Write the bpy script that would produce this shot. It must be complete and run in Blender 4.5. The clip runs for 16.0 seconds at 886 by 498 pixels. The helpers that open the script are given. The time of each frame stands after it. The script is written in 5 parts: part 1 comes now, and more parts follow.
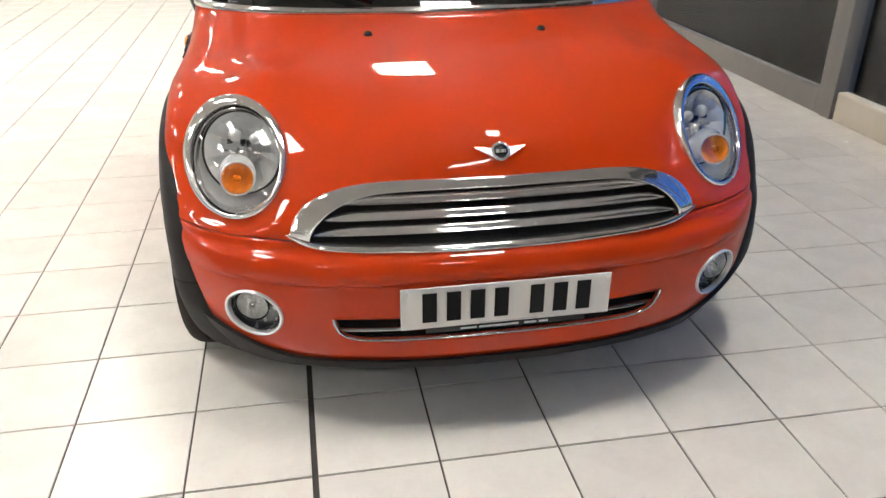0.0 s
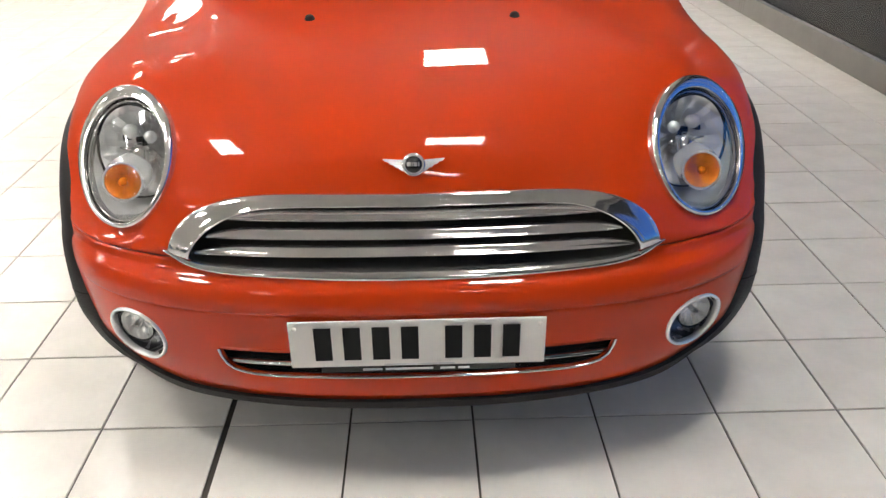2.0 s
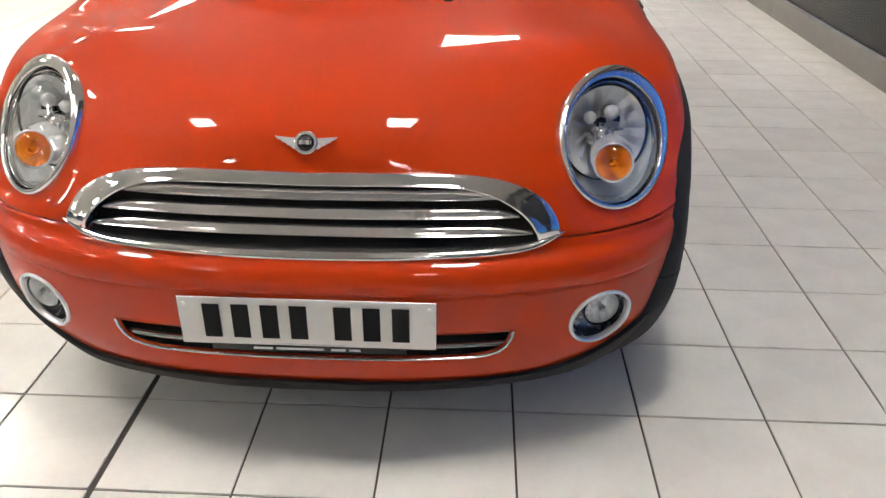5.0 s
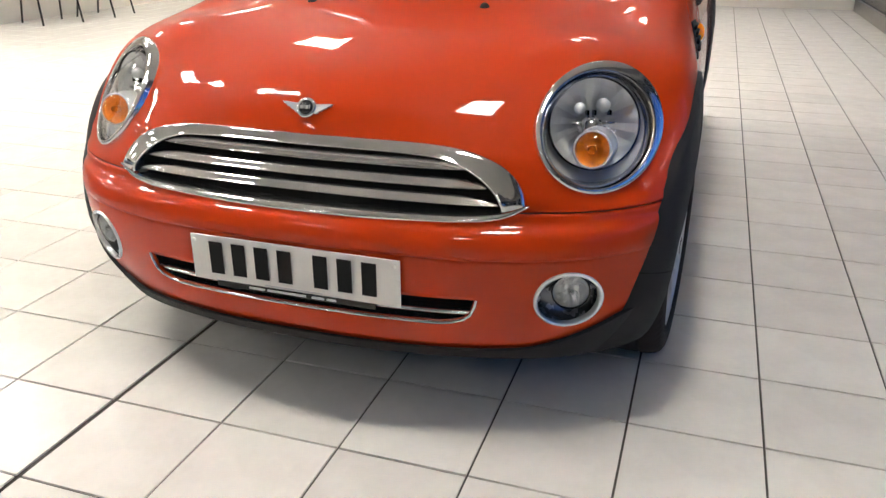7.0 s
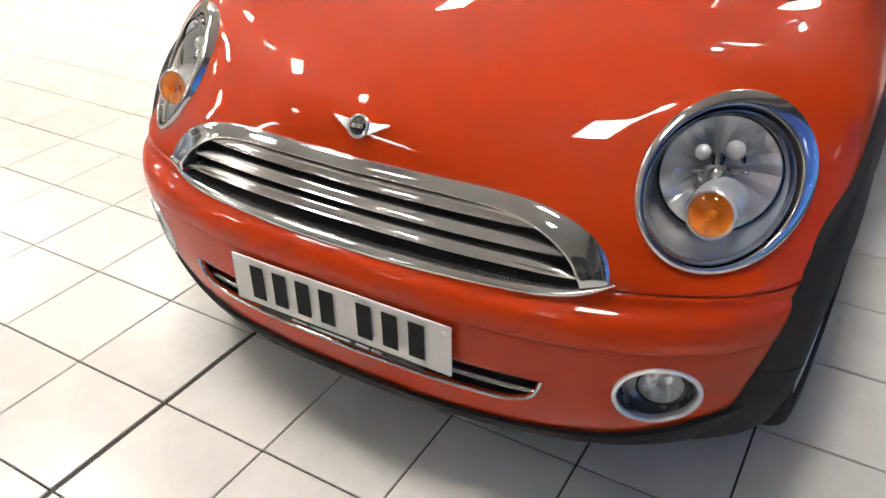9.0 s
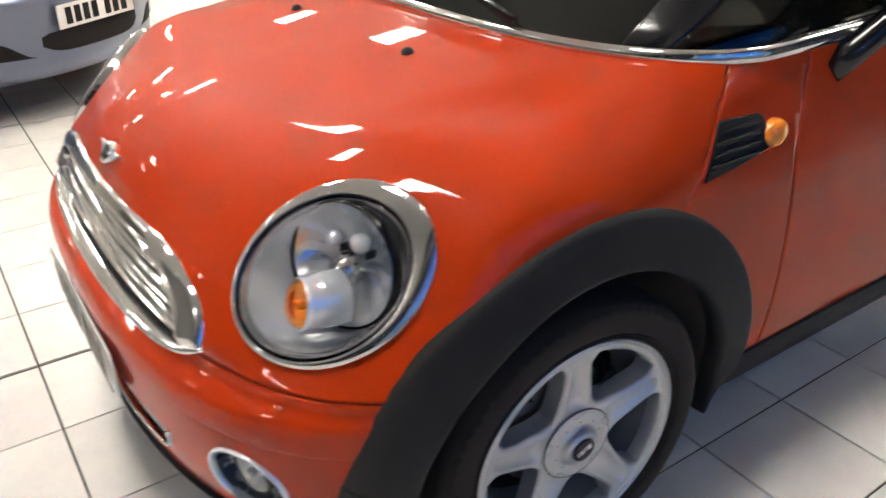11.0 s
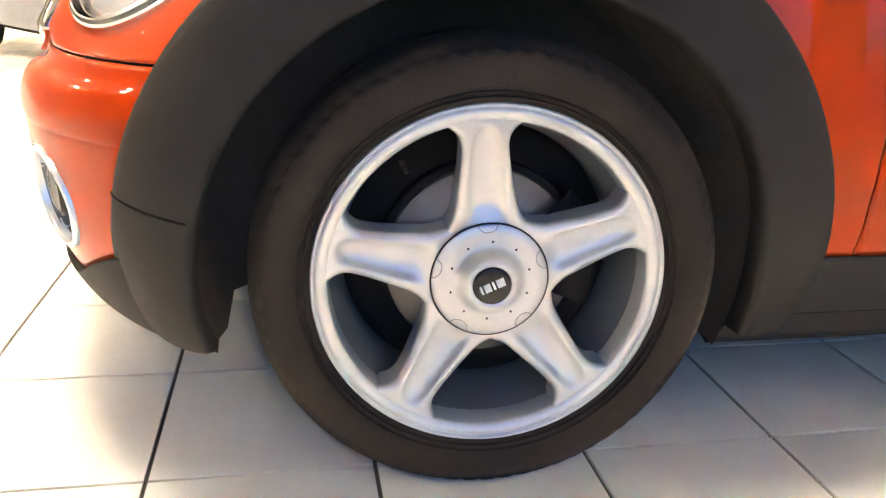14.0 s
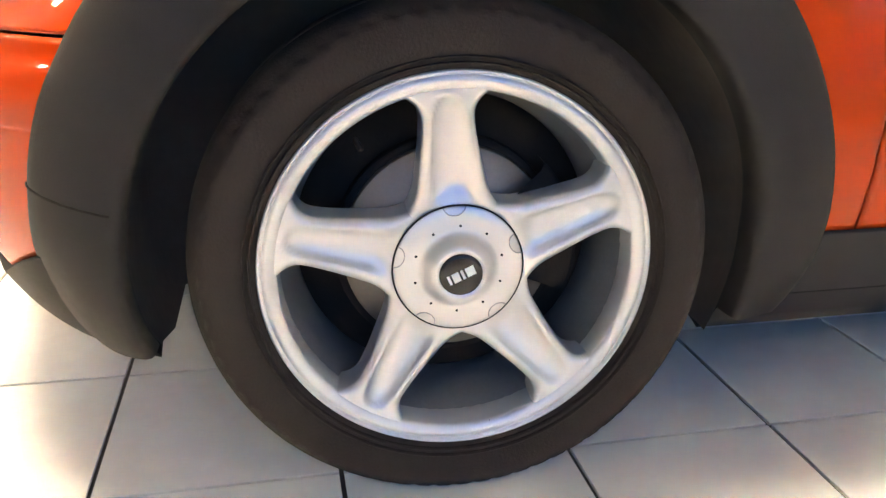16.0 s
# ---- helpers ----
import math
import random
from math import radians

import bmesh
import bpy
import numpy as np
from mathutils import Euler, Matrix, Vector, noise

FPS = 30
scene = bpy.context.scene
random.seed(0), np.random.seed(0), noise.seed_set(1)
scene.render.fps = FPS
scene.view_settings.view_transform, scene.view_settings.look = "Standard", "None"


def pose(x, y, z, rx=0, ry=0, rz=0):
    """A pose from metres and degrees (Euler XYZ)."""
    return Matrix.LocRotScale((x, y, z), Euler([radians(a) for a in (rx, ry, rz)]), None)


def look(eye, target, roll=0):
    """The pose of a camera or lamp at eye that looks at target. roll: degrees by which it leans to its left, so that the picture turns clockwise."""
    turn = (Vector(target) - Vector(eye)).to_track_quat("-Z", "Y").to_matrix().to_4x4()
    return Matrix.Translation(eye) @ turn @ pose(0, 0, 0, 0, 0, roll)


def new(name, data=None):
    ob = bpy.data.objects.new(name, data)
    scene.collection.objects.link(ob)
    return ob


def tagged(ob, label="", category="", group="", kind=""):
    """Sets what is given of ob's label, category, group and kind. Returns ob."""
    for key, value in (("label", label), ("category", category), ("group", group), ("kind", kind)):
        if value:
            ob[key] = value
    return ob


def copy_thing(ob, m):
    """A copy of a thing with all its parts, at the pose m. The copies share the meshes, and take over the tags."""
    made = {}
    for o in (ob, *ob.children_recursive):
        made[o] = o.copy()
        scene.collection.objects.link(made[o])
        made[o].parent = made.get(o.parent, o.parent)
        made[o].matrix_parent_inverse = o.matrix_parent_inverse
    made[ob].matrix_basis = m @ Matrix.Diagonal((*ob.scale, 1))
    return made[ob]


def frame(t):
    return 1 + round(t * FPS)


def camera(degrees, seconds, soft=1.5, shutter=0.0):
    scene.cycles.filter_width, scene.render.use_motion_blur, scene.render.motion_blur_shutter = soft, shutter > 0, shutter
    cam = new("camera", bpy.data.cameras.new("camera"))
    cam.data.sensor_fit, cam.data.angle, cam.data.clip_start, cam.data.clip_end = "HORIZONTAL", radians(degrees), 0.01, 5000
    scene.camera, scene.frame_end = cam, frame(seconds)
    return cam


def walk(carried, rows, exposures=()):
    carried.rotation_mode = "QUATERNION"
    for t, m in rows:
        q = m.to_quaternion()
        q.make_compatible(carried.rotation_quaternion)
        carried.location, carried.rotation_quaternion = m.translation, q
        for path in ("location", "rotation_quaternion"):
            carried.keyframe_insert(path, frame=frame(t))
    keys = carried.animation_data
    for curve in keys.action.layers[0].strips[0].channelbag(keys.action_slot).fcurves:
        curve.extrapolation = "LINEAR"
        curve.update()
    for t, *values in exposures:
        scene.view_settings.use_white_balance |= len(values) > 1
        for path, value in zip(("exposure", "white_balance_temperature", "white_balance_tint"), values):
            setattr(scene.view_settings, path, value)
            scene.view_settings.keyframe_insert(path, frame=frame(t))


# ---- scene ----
from mathutils.bvhtree import BVHTree

cam = camera(58.8, 16.0, soft=1.4, shutter=0.3)
PATH = [
    (0, (-0.458, -2.284, 1.355), (-0.126, -0.526, 0.461), 0.3),
    (0.5, (-0.258, -2.189, 1.346), (-0.065, -0.44, 0.394), -1.3),
    (1, (-0.076, -2.077, 1.333), (0.092, -0.322, 0.388), 1.9),
    (1.5, (0.009, -2.03, 1.311), (0.009, -0.275, 0.353), -0.7),
    (2, (0.02, -2.021, 1.315), (0.064, -0.257, 0.372), -0.6),
    (2.5, (0.008, -2.008, 1.314), (0.042, -0.246, 0.368), -0.1),
    (3, (-0.014, -2.006, 1.309), (0.039, -0.246, 0.36), 1.1),
    (3.5, (-0.025, -2.005, 1.31), (0.037, -0.248, 0.356), 1.1),
    (4, (-0.007, -2.008, 1.303), (0.073, -0.251, 0.351), 1.7),
    (4.2, (0.031, -2.007, 1.302), (0.136, -0.254, 0.346), 0.9),
    (6.3, (0.791, -2.038, 1.157), (0.289, -0.284, 0.337), 0.2),
    (6.5, (0.811, -2.078, 1.132), (0.294, -0.309, 0.354), 0.4),
    (7, (0.83, -2.12, 1.118), (0.246, -0.37, 0.345), -0.0),
    (7.5, (0.815, -2.051, 1.195), (0.244, -0.309, 0.396), 0.5),
    (8, (0.762, -1.895, 1.275), (0.165, -0.157, 0.484), -0.9),
    (8.1, (0.775, -1.842, 1.312), (0.097, -0.178, 0.434), -3.4),
    (8.2, (0.711, -1.837, 1.292), (0.023, -0.226, 0.327), -3.4),
    (10.3, (1.33, -1.187, 1.319), (-0.062, -0.134, 0.341), -1.1),
    (10.5, (1.427, -1.148, 1.326), (-0.025, -0.168, 0.362), -1.4),
    (11, (1.567, -0.865, 1.304), (0.12, 0.136, 0.352), 0.1),
    (11.2, (1.585, -0.739, 1.319), (0.135, 0.209, 0.318), 0.6),
    (11.5, (1.642, -0.563, 1.294), (0.101, 0.228, 0.294), -1.4),
    (11.8, (1.684, -0.452, 1.231), (0.072, 0.07, 0.168), -1.4),
    (12, (1.685, -0.381, 1.17), (0.074, 0.015, 0.053), -2.1),
    (12.5, (1.593, -0.254, 0.879), (-0.103, 0.112, -0.115), -1.4),
    (13, (1.618, -0.229, 0.661), (-0.22, 0.117, -0.047), -1.0),
    (13.5, (1.678, -0.257, 0.65), (-0.162, 0.136, -0.03), 0.4),
    (14, (1.699, -0.27, 0.654), (-0.157, 0.097, 0.004), 2.4),
    (14.5, (1.709, -0.265, 0.656), (-0.147, 0.121, 0.017), 1.3),
    (15, (1.679, -0.252, 0.654), (-0.171, 0.146, 0.006), 0.3),
    (15.5, (1.608, -0.229, 0.637), (-0.237, 0.164, -0.028), 0.9),
    (16, (1.609, -0.226, 0.63), (-0.221, 0.175, -0.07), 1.1),
]
walk(cam, [(t, look(eye, target, roll)) for t, eye, target, roll in PATH],
     exposures=[(0, 0.06, 6130, 10), (4.2, 0.06, 6130, 10), (6.3, 0.12, 6200, 10), (8.2, 0.12, 6250, 10), (10.3, 0.03, 6100, 10), (11.0, 0.3, 6300, 10), (11.5, 0.9, 6700, 10), (12.0, 1.6, 7300, 10), (12.8, 1.88, 8200, 10), (16.0, 1.88, 8300, 10)])

# ---- light: dusk sky outside, louvred ceiling panels inside ----
world = bpy.data.worlds.new("dusk_sky")
scene.world = world
world.use_nodes = True
wn = world.node_tree.nodes
sky = wn.new("ShaderNodeTexSky")
sky.sky_type, sky.sun_disc = "NISHITA", False
sky.sun_elevation, sky.sun_rotation = radians(8), radians(250)
tint = wn.new("ShaderNodeMix")
tint.data_type, tint.blend_type = "RGBA", "MULTIPLY"
tint.inputs[0].default_value = 1.0
tint.inputs[7].default_value = (0.15, 0.42, 1.0, 1)
world.node_tree.links.new(sky.outputs[0], tint.inputs[6])
world.node_tree.links.new(tint.outputs[2], wn["Background"].inputs[0])
wn["Background"].inputs[1].default_value = 0.22
PANEL_POWER = 92.0

# ---- materials ----
def material(name, colour, rough=0.5, metal=0.0, coat=0.0, grain=0.0, grain_scale=200.0, bump=0.0, stain=0.0, stain_scale=6.0, island=0.0, spec=0.5):
    """A principled surface with fine grain, larger stains, relief and per-piece variation."""
    m = bpy.data.materials.new(name)
    m.use_nodes = True
    nt = m.node_tree
    b = nt.nodes["Principled BSDF"]
    b.inputs["Base Color"].default_value = (*colour, 1)
    b.inputs["Roughness"].default_value = rough
    b.inputs["Metallic"].default_value = metal
    b.inputs["Coat Weight"].default_value = coat
    b.inputs["Coat Roughness"].default_value = 0.02
    b.inputs["Specular IOR Level"].default_value = spec
    pos = nt.nodes.new("ShaderNodeTexCoord").outputs["Object"]
    factor = None

    def noise_tex(scale, detail):
        n = nt.nodes.new("ShaderNodeTexNoise")
        n.inputs["Scale"].default_value, n.inputs["Detail"].default_value = scale, detail
        nt.links.new(pos, n.inputs["Vector"])
        return n.outputs["Fac"]

    def scaled(value, amount):
        r = nt.nodes.new("ShaderNodeMapRange")
        r.inputs[3].default_value, r.inputs[4].default_value = 1 - amount, 1 + amount
        nt.links.new(value, r.inputs[0])
        return r.outputs[0]

    terms = []
    if grain:
        terms.append(scaled(noise_tex(grain_scale, 3), grain))
    if stain:
        terms.append(scaled(noise_tex(stain_scale, 4), stain))
    if island:
        terms.append(scaled(nt.nodes.new("ShaderNodeObjectInfo").outputs["Random"], island))
    for t in terms:
        if factor is None:
            factor = t
        else:
            mul = nt.nodes.new("ShaderNodeMath")
            mul.operation = "MULTIPLY"
            nt.links.new(factor, mul.inputs[0])
            nt.links.new(t, mul.inputs[1])
            factor = mul.outputs[0]
    if factor is not None:
        hsv = nt.nodes.new("ShaderNodeHueSaturation")
        hsv.inputs["Color"].default_value = (*colour, 1)
        nt.links.new(factor, hsv.inputs["Value"])
        nt.links.new(hsv.outputs[0], b.inputs["Base Color"])
    if bump:
        bp = nt.nodes.new("ShaderNodeBump")
        bp.inputs["Strength"].default_value, bp.inputs["Distance"].default_value = bump, 0.002
        nt.links.new(noise_tex(grain_scale, 4), bp.inputs["Height"])
        nt.links.new(bp.outputs[0], b.inputs["Normal"])
    if stain:
        r = nt.nodes.new("ShaderNodeMapRange")
        r.inputs[3].default_value, r.inputs[4].default_value = max(rough - 0.08, 0.0), rough + 0.1
        nt.links.new(noise_tex(stain_scale * 3, 4), r.inputs[0])
        nt.links.new(r.outputs[0], b.inputs["Roughness"])
    return m


def glass(name, tint=(1, 1, 1), gloss=(1, 1, 1), ior=1.5):
    """A thin pane: clear, with a mirror of its own that grows towards grazing angles."""
    m = bpy.data.materials.new(name)
    m.use_nodes = True
    nt = m.node_tree
    nt.nodes.remove(nt.nodes["Principled BSDF"])
    clear, shine, mix, fr = (nt.nodes.new("ShaderNode" + k) for k in ("BsdfTransparent", "BsdfGlossy", "MixShader", "Fresnel"))
    clear.inputs[0].default_value = (*tint, 1)
    shine.inputs["Color"].default_value = (*gloss, 1)
    shine.inputs["Roughness"].default_value = 0.01
    fr.inputs["IOR"].default_value = ior
    nt.links.new(fr.outputs[0], mix.inputs[0])
    nt.links.new(clear.outputs[0], mix.inputs[1])
    nt.links.new(shine.outputs[0], mix.inputs[2])
    nt.links.new(mix.outputs[0], nt.nodes["Material Output"].inputs[0])
    return m


def lamp_material(name, colour, strength):
    m = bpy.data.materials.new(name)
    m.use_nodes = True
    b = m.node_tree.nodes["Principled BSDF"]
    b.inputs["Base Color"].default_value = (0.8, 0.8, 0.8, 1)
    b.inputs["Emission Color"].default_value = (*colour, 1)
    b.inputs["Emission Strength"].default_value = strength
    return m


RED = material("red_paint", (0.445, 0.033, 0.002), rough=0.45, coat=0.58, spec=0.05, grain=0.03, grain_scale=900, stain=0.03, stain_scale=2.0)
BLACK_PLASTIC = material("textured_black_plastic", (0.0190, 0.0175, 0.0175), rough=0.62, spec=0.2, grain=0.12, grain_scale=700, bump=0.25, stain=0.12, stain_scale=7)
GLOSS_BLACK = material("gloss_black", (0.008, 0.008, 0.009), rough=0.18, stain=0.05)
DARK = material("dark_interior", (0.013, 0.011, 0.0105), rough=0.8, spec=0.15, grain=0.2, bump=0.2)
CHROME = material("chrome", (0.74, 0.735, 0.725), rough=0.05, metal=0.96, stain=0.03, stain_scale=9)
SATIN = material("satin_chrome", (0.76, 0.75, 0.74), rough=0.07, metal=0.93, grain=0.02, grain_scale=900, stain=0.02, stain_scale=1.5)
REFLECTOR = material("lamp_reflector", (0.93, 0.93, 0.92), rough=0.12, metal=0.64, coat=0.7, grain_scale=40, bump=0.2, stain=0.03, stain_scale=20)
FACETS = material("faceted_reflector", (0.94, 0.945, 0.95), rough=0.09, metal=0.68, coat=0.4, grain_scale=60, bump=0.1, stain=0.02, stain_scale=20)
BOWL = material("grey_lamp_bowl", (0.24, 0.245, 0.26), rough=0.25, metal=0.7, stain=0.05, stain_scale=15)
PALE_CHROME = material("pale_bright_plastic", (0.90, 0.90, 0.90), rough=0.2, metal=0.6, coat=0.6, stain=0.03, stain_scale=20)
ALLOY = material("silver_lacquered_alloy", (0.59, 0.58, 0.565), rough=0.31, metal=0.6, coat=0.3, grain=0.06, grain_scale=800, stain=0.05, stain_scale=12)
# about half the rim alloy's tone: the barrel's shade is put into the colour
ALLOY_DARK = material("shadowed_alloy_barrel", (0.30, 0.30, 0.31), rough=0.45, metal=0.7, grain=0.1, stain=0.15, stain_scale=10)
LINER = material("dusty_black_liner", (0.10, 0.077, 0.064), rough=0.85, grain=0.2, grain_scale=60, stain=0.3, stain_scale=8, bump=0.3)
RUBBER = material("tyre_rubber", (0.0225, 0.0168, 0.0138), rough=0.75, spec=0.25, grain=0.15, grain_scale=300, bump=0.3, stain=0.2, stain_scale=9)
DISC = material("brake_disc_steel", (0.22, 0.185, 0.16), rough=0.5, metal=0.7, grain=0.1, stain=0.2)
AMBER = material("amber_plastic", (1.0, 0.27, 0.008), rough=0.2, coat=0.8, grain=0.1, grain_scale=120)
AMBER_CUP = material("white_lamp_cup", (0.95, 0.95, 0.95), rough=0.25, metal=0.15, coat=0.5, grain=0.25, grain_scale=70, bump=0.6)
PLATE = material("plate_white", (0.82, 0.80, 0.75), rough=0.3, coat=0.3, grain=0.03, stain=0.04)
INK = material("plate_black", (0.005, 0.005, 0.005), rough=0.5, spec=0.2, stain=0.05)
PALE_INK = material("pale_print", (0.55, 0.55, 0.55), rough=0.5, stain=0.05)
AMBER_GLASS = glass("amber_clear_plastic", (1.0, 0.31, 0.015))
LENS = glass("lamp_lens_glass", (0.97, 0.98, 0.98))
WINDOW = glass("tinted_window_glass", (0.5, 0.55, 0.53))
PANE = glass("shopfront_glass", (0.80, 0.84, 0.90))
TILE = material("cream_glazed_tile", (0.68, 0.655, 0.605), rough=0.22, grain=0.04, grain_scale=40, stain=0.13, stain_scale=7, island=0.05, bump=0.02)
GROUT = material("dark_grout", (0.055, 0.047, 0.04), rough=0.9, grain=0.2, stain=0.3, stain_scale=2)
PLASTER = material("cream_plaster", (0.68, 0.64, 0.56), rough=0.8, grain=0.03, stain=0.05, bump=0.15)
DARK_BAND = material("dark_grey_fascia", (0.07, 0.07, 0.072), rough=0.6, grain=0.05, stain=0.08)
GREY_WALL = material("grey_plaster", (0.20, 0.195, 0.19), rough=0.8, grain=0.04, stain=0.06, bump=0.15)
CEILING = material("pale_grey_ceiling_tile", (0.42, 0.412, 0.39), rough=0.9, grain=0.06, grain_scale=120, stain=0.04, bump=0.2)
LOUVRE = material("satin_louvre_blade", (0.45, 0.44, 0.42), rough=0.4, metal=0.3, stain=0.05)
ALUMINIUM = material("grey_painted_frame", (0.19, 0.18, 0.165), rough=0.45, grain=0.04, stain=0.1)
ASPHALT = material("grey_paving", (0.40, 0.39, 0.38), rough=0.9, grain=0.3, stain=0.2, bump=0.5)
SILVER = material("silver_blue_paint", (0.128, 0.153, 0.212), rough=0.4, metal=0.35, coat=0.5, grain=0.05, grain_scale=1500, stain=0.04)
WOOD = material("honey_veneer", (0.42, 0.22, 0.08), rough=0.4, grain=0.2, grain_scale=30, stain=0.2)
STONE = material("cream_render_plinth", (0.6, 0.55, 0.45), rough=0.7, grain=0.08, stain=0.1, bump=0.2)
LIGHT = lamp_material("lamp_diffuser", (1.0, 0.925, 0.82), PANEL_POWER)
# power cut a little to balance the light on the glazed side
LIGHT_DIM = lamp_material("dimmed_lamp_diffuser", (1.0, 0.925, 0.82), PANEL_POWER * 0.92)


# ---- mesh helpers ----
def part(name, bm, mat, parent=None, label="", smooth=True):
    """Links a bmesh as one mesh object under a thing or a part."""
    me = bpy.data.meshes.new(name)
    bmesh.ops.recalc_face_normals(bm, faces=bm.faces)
    bm.to_mesh(me)
    bm.free()
    me.polygons.foreach_set("use_smooth", [smooth] * len(me.polygons))
    me.materials.append(mat)
    ob = new(name, me)
    if parent is not None:
        ob.parent = parent
    if label:
        ob["label"] = label
    return ob


def thing(name, label, category, group="", m=None):
    ob = tagged(new(name), label, category, group)
    if m is not None:
        ob.matrix_basis = m
    return ob
# the slightly dimmed row by the glass, then lamps over the rest of the hall


def bevelled(ob, width, segments=2, angle=30):
    b = ob.modifiers.new("bevel", "BEVEL")
    b.width, b.segments, b.limit_method, b.angle_limit = width, segments, "ANGLE", radians(angle)
    return ob


def solid(ob, thickness, offset=-1.0):
    s = ob.modifiers.new("solid", "SOLIDIFY")
    s.thickness, s.offset = thickness, offset
    return ob


def box(x0, x1, y0, y1, z0, z1, bm=None):
    bm = bm or bmesh.new()
    r = bmesh.ops.create_cube(bm, size=1.0)
    bmesh.ops.transform(bm, verts=r["verts"], matrix=Matrix.Translation(((x0 + x1) / 2, (y0 + y1) / 2, (z0 + z1) / 2)) @ Matrix.Diagonal((x1 - x0, y1 - y0, z1 - z0, 1)))
    return bm


def sheet(rows, closed=False, bm=None):
    """Faces between rows of equally many points; closed: each row is a ring."""
    bm = bm or bmesh.new()
    made = [[bm.verts.new(p) for p in row] for row in rows]
    for a, b in zip(made, made[1:]):
        n = len(a)
        for i in range(n if closed else n - 1):
            j = (i + 1) % n
            quad = [a[i], a[j], b[j], b[i]]
            if len({id(v) for v in quad}) == 4:
                bm.faces.new(quad)
    return bm


def turned(profile, m=None, steps=48, arc=(0, 360), bm=None, squash=(1, 1)):
    """A body of revolution about local z from (radius, height) pairs."""
    full = abs(arc[1] - arc[0]) >= 360
    n = steps if full else steps + 1
    rows = []
    for r, h in profile:
        row = []
        for i in range(n):
            a = radians(arc[0] + (arc[1] - arc[0]) * i / steps)
            p = Vector((max(r, 1e-5) * math.cos(a) * squash[0], max(r, 1e-5) * math.sin(a) * squash[1], h))
            row.append(m @ p if m else p)
        rows.append(row)
    bm = sheet(rows, full, bm)
    bmesh.ops.remove_doubles(bm, verts=bm.verts, dist=3e-5)
    return bm


def tube(points, radius, steps=8, closed=False, flat=1.0):
    """A round bar along points; flat squashes it across its upright direction."""
    pts = [Vector(p) for p in points]
    rows = []
    n = len(pts)
    for i, p in enumerate(pts):
        a, b = (pts[i - 1], pts[(i + 1) % n]) if closed else (pts[max(i - 1, 0)], pts[min(i + 1, n - 1)])
        d = (b - a).normalized()
        side = d.cross(Vector((0, 0, 1)))
        side = side.normalized() if side.length > 1e-4 else Vector((1, 0, 0))
        up = side.cross(d).normalized()
        rows.append([p + side * math.cos(q) * radius * flat + up * math.sin(q) * radius for q in (2 * math.pi * k / steps for k in range(steps))])
    if closed:
        rows.append(rows[0])
    bm = sheet(rows, True)
    if closed:
        bmesh.ops.remove_doubles(bm, verts=bm.verts, dist=1e-5)
    else:
        for row in (0, len(rows) - 1):
            bm.verts.ensure_lookup_table()
            bm.faces.new([bm.verts[row * steps + k] for k in range(steps)])
    return bm


def slab(outline, depth, m=None):
    """A flat piece from an outline in local x, y, pulled along local z."""
    bm = bmesh.new()
    vs = [bm.verts.new((x, y, 0)) for x, y in outline]
    f = bm.faces.new(vs)
    r = bmesh.ops.extrude_face_region(bm, geom=[f])
    bmesh.ops.translate(bm, verts=[v for v in r["geom"] if isinstance(v, bmesh.types.BMVert)], vec=(0, 0, depth))
    if m:
        bmesh.ops.transform(bm, verts=bm.verts, matrix=m)
    return bm


def ease(t):
    t = min(max(t, 0.0), 1.0)
    return t * t * (3 - 2 * t)


def curve(knots):
    """A smooth curve through (t, value) knots that never overshoots."""
    ts, vs = [k[0] for k in knots], [k[1] for k in knots]
    d = [(b - a) / (t - s) for a, b, s, t in zip(vs, vs[1:], ts, ts[1:])]
    m = [d[0]] + [0.0 if p * q <= 0 else 2 * p * q / (p + q) for p, q in zip(d, d[1:])] + [d[-1]]

    def value(t):
        t = min(max(t, ts[0]), ts[-1])
        i = max(k for k in range(len(ts) - 1) if ts[k] <= t)
        h = ts[i + 1] - ts[i]
        s = (t - ts[i]) / h
        return ((1 + 2 * s) * (1 - s) ** 2 * vs[i] + s * (1 - s) ** 2 * h * m[i] + s * s * (3 - 2 * s) * vs[i + 1] + s * s * (s - 1) * h * m[i + 1])

    return value


def mirrored(bm, weld=True):
    """Adds the mirror image across x = 0."""
    r = bmesh.ops.duplicate(bm, geom=bm.verts[:] + bm.edges[:] + bm.faces[:])
    vs = [g for g in r["geom"] if isinstance(g, bmesh.types.BMVert)]
    for v in vs:
        v.co.x = -v.co.x
    bmesh.ops.reverse_faces(bm, faces=[g for g in r["geom"] if isinstance(g, bmesh.types.BMFace)])
    if weld:
        bmesh.ops.remove_doubles(bm, verts=[v for v in bm.verts if abs(v.co.x) < 1e-4], dist=2e-4)
    return bm


def flipped(bm):
    """The mirror image across x = 0."""
    other = bm.copy()
    for v in other.verts:
        v.co.x = -v.co.x
    bmesh.ops.reverse_faces(other, faces=other.faces)
    return other


def inside(p, poly):
    hit, j = False, len(poly) - 1
    for i in range(len(poly)):
        (ax, ay), (bx, by) = poly[i], poly[j]
        if (ay > p[1]) != (by > p[1]) and p[0] < (bx - ax) * (p[1] - ay) / (by - ay) + ax:
            hit = not hit
        j = i
    return hit


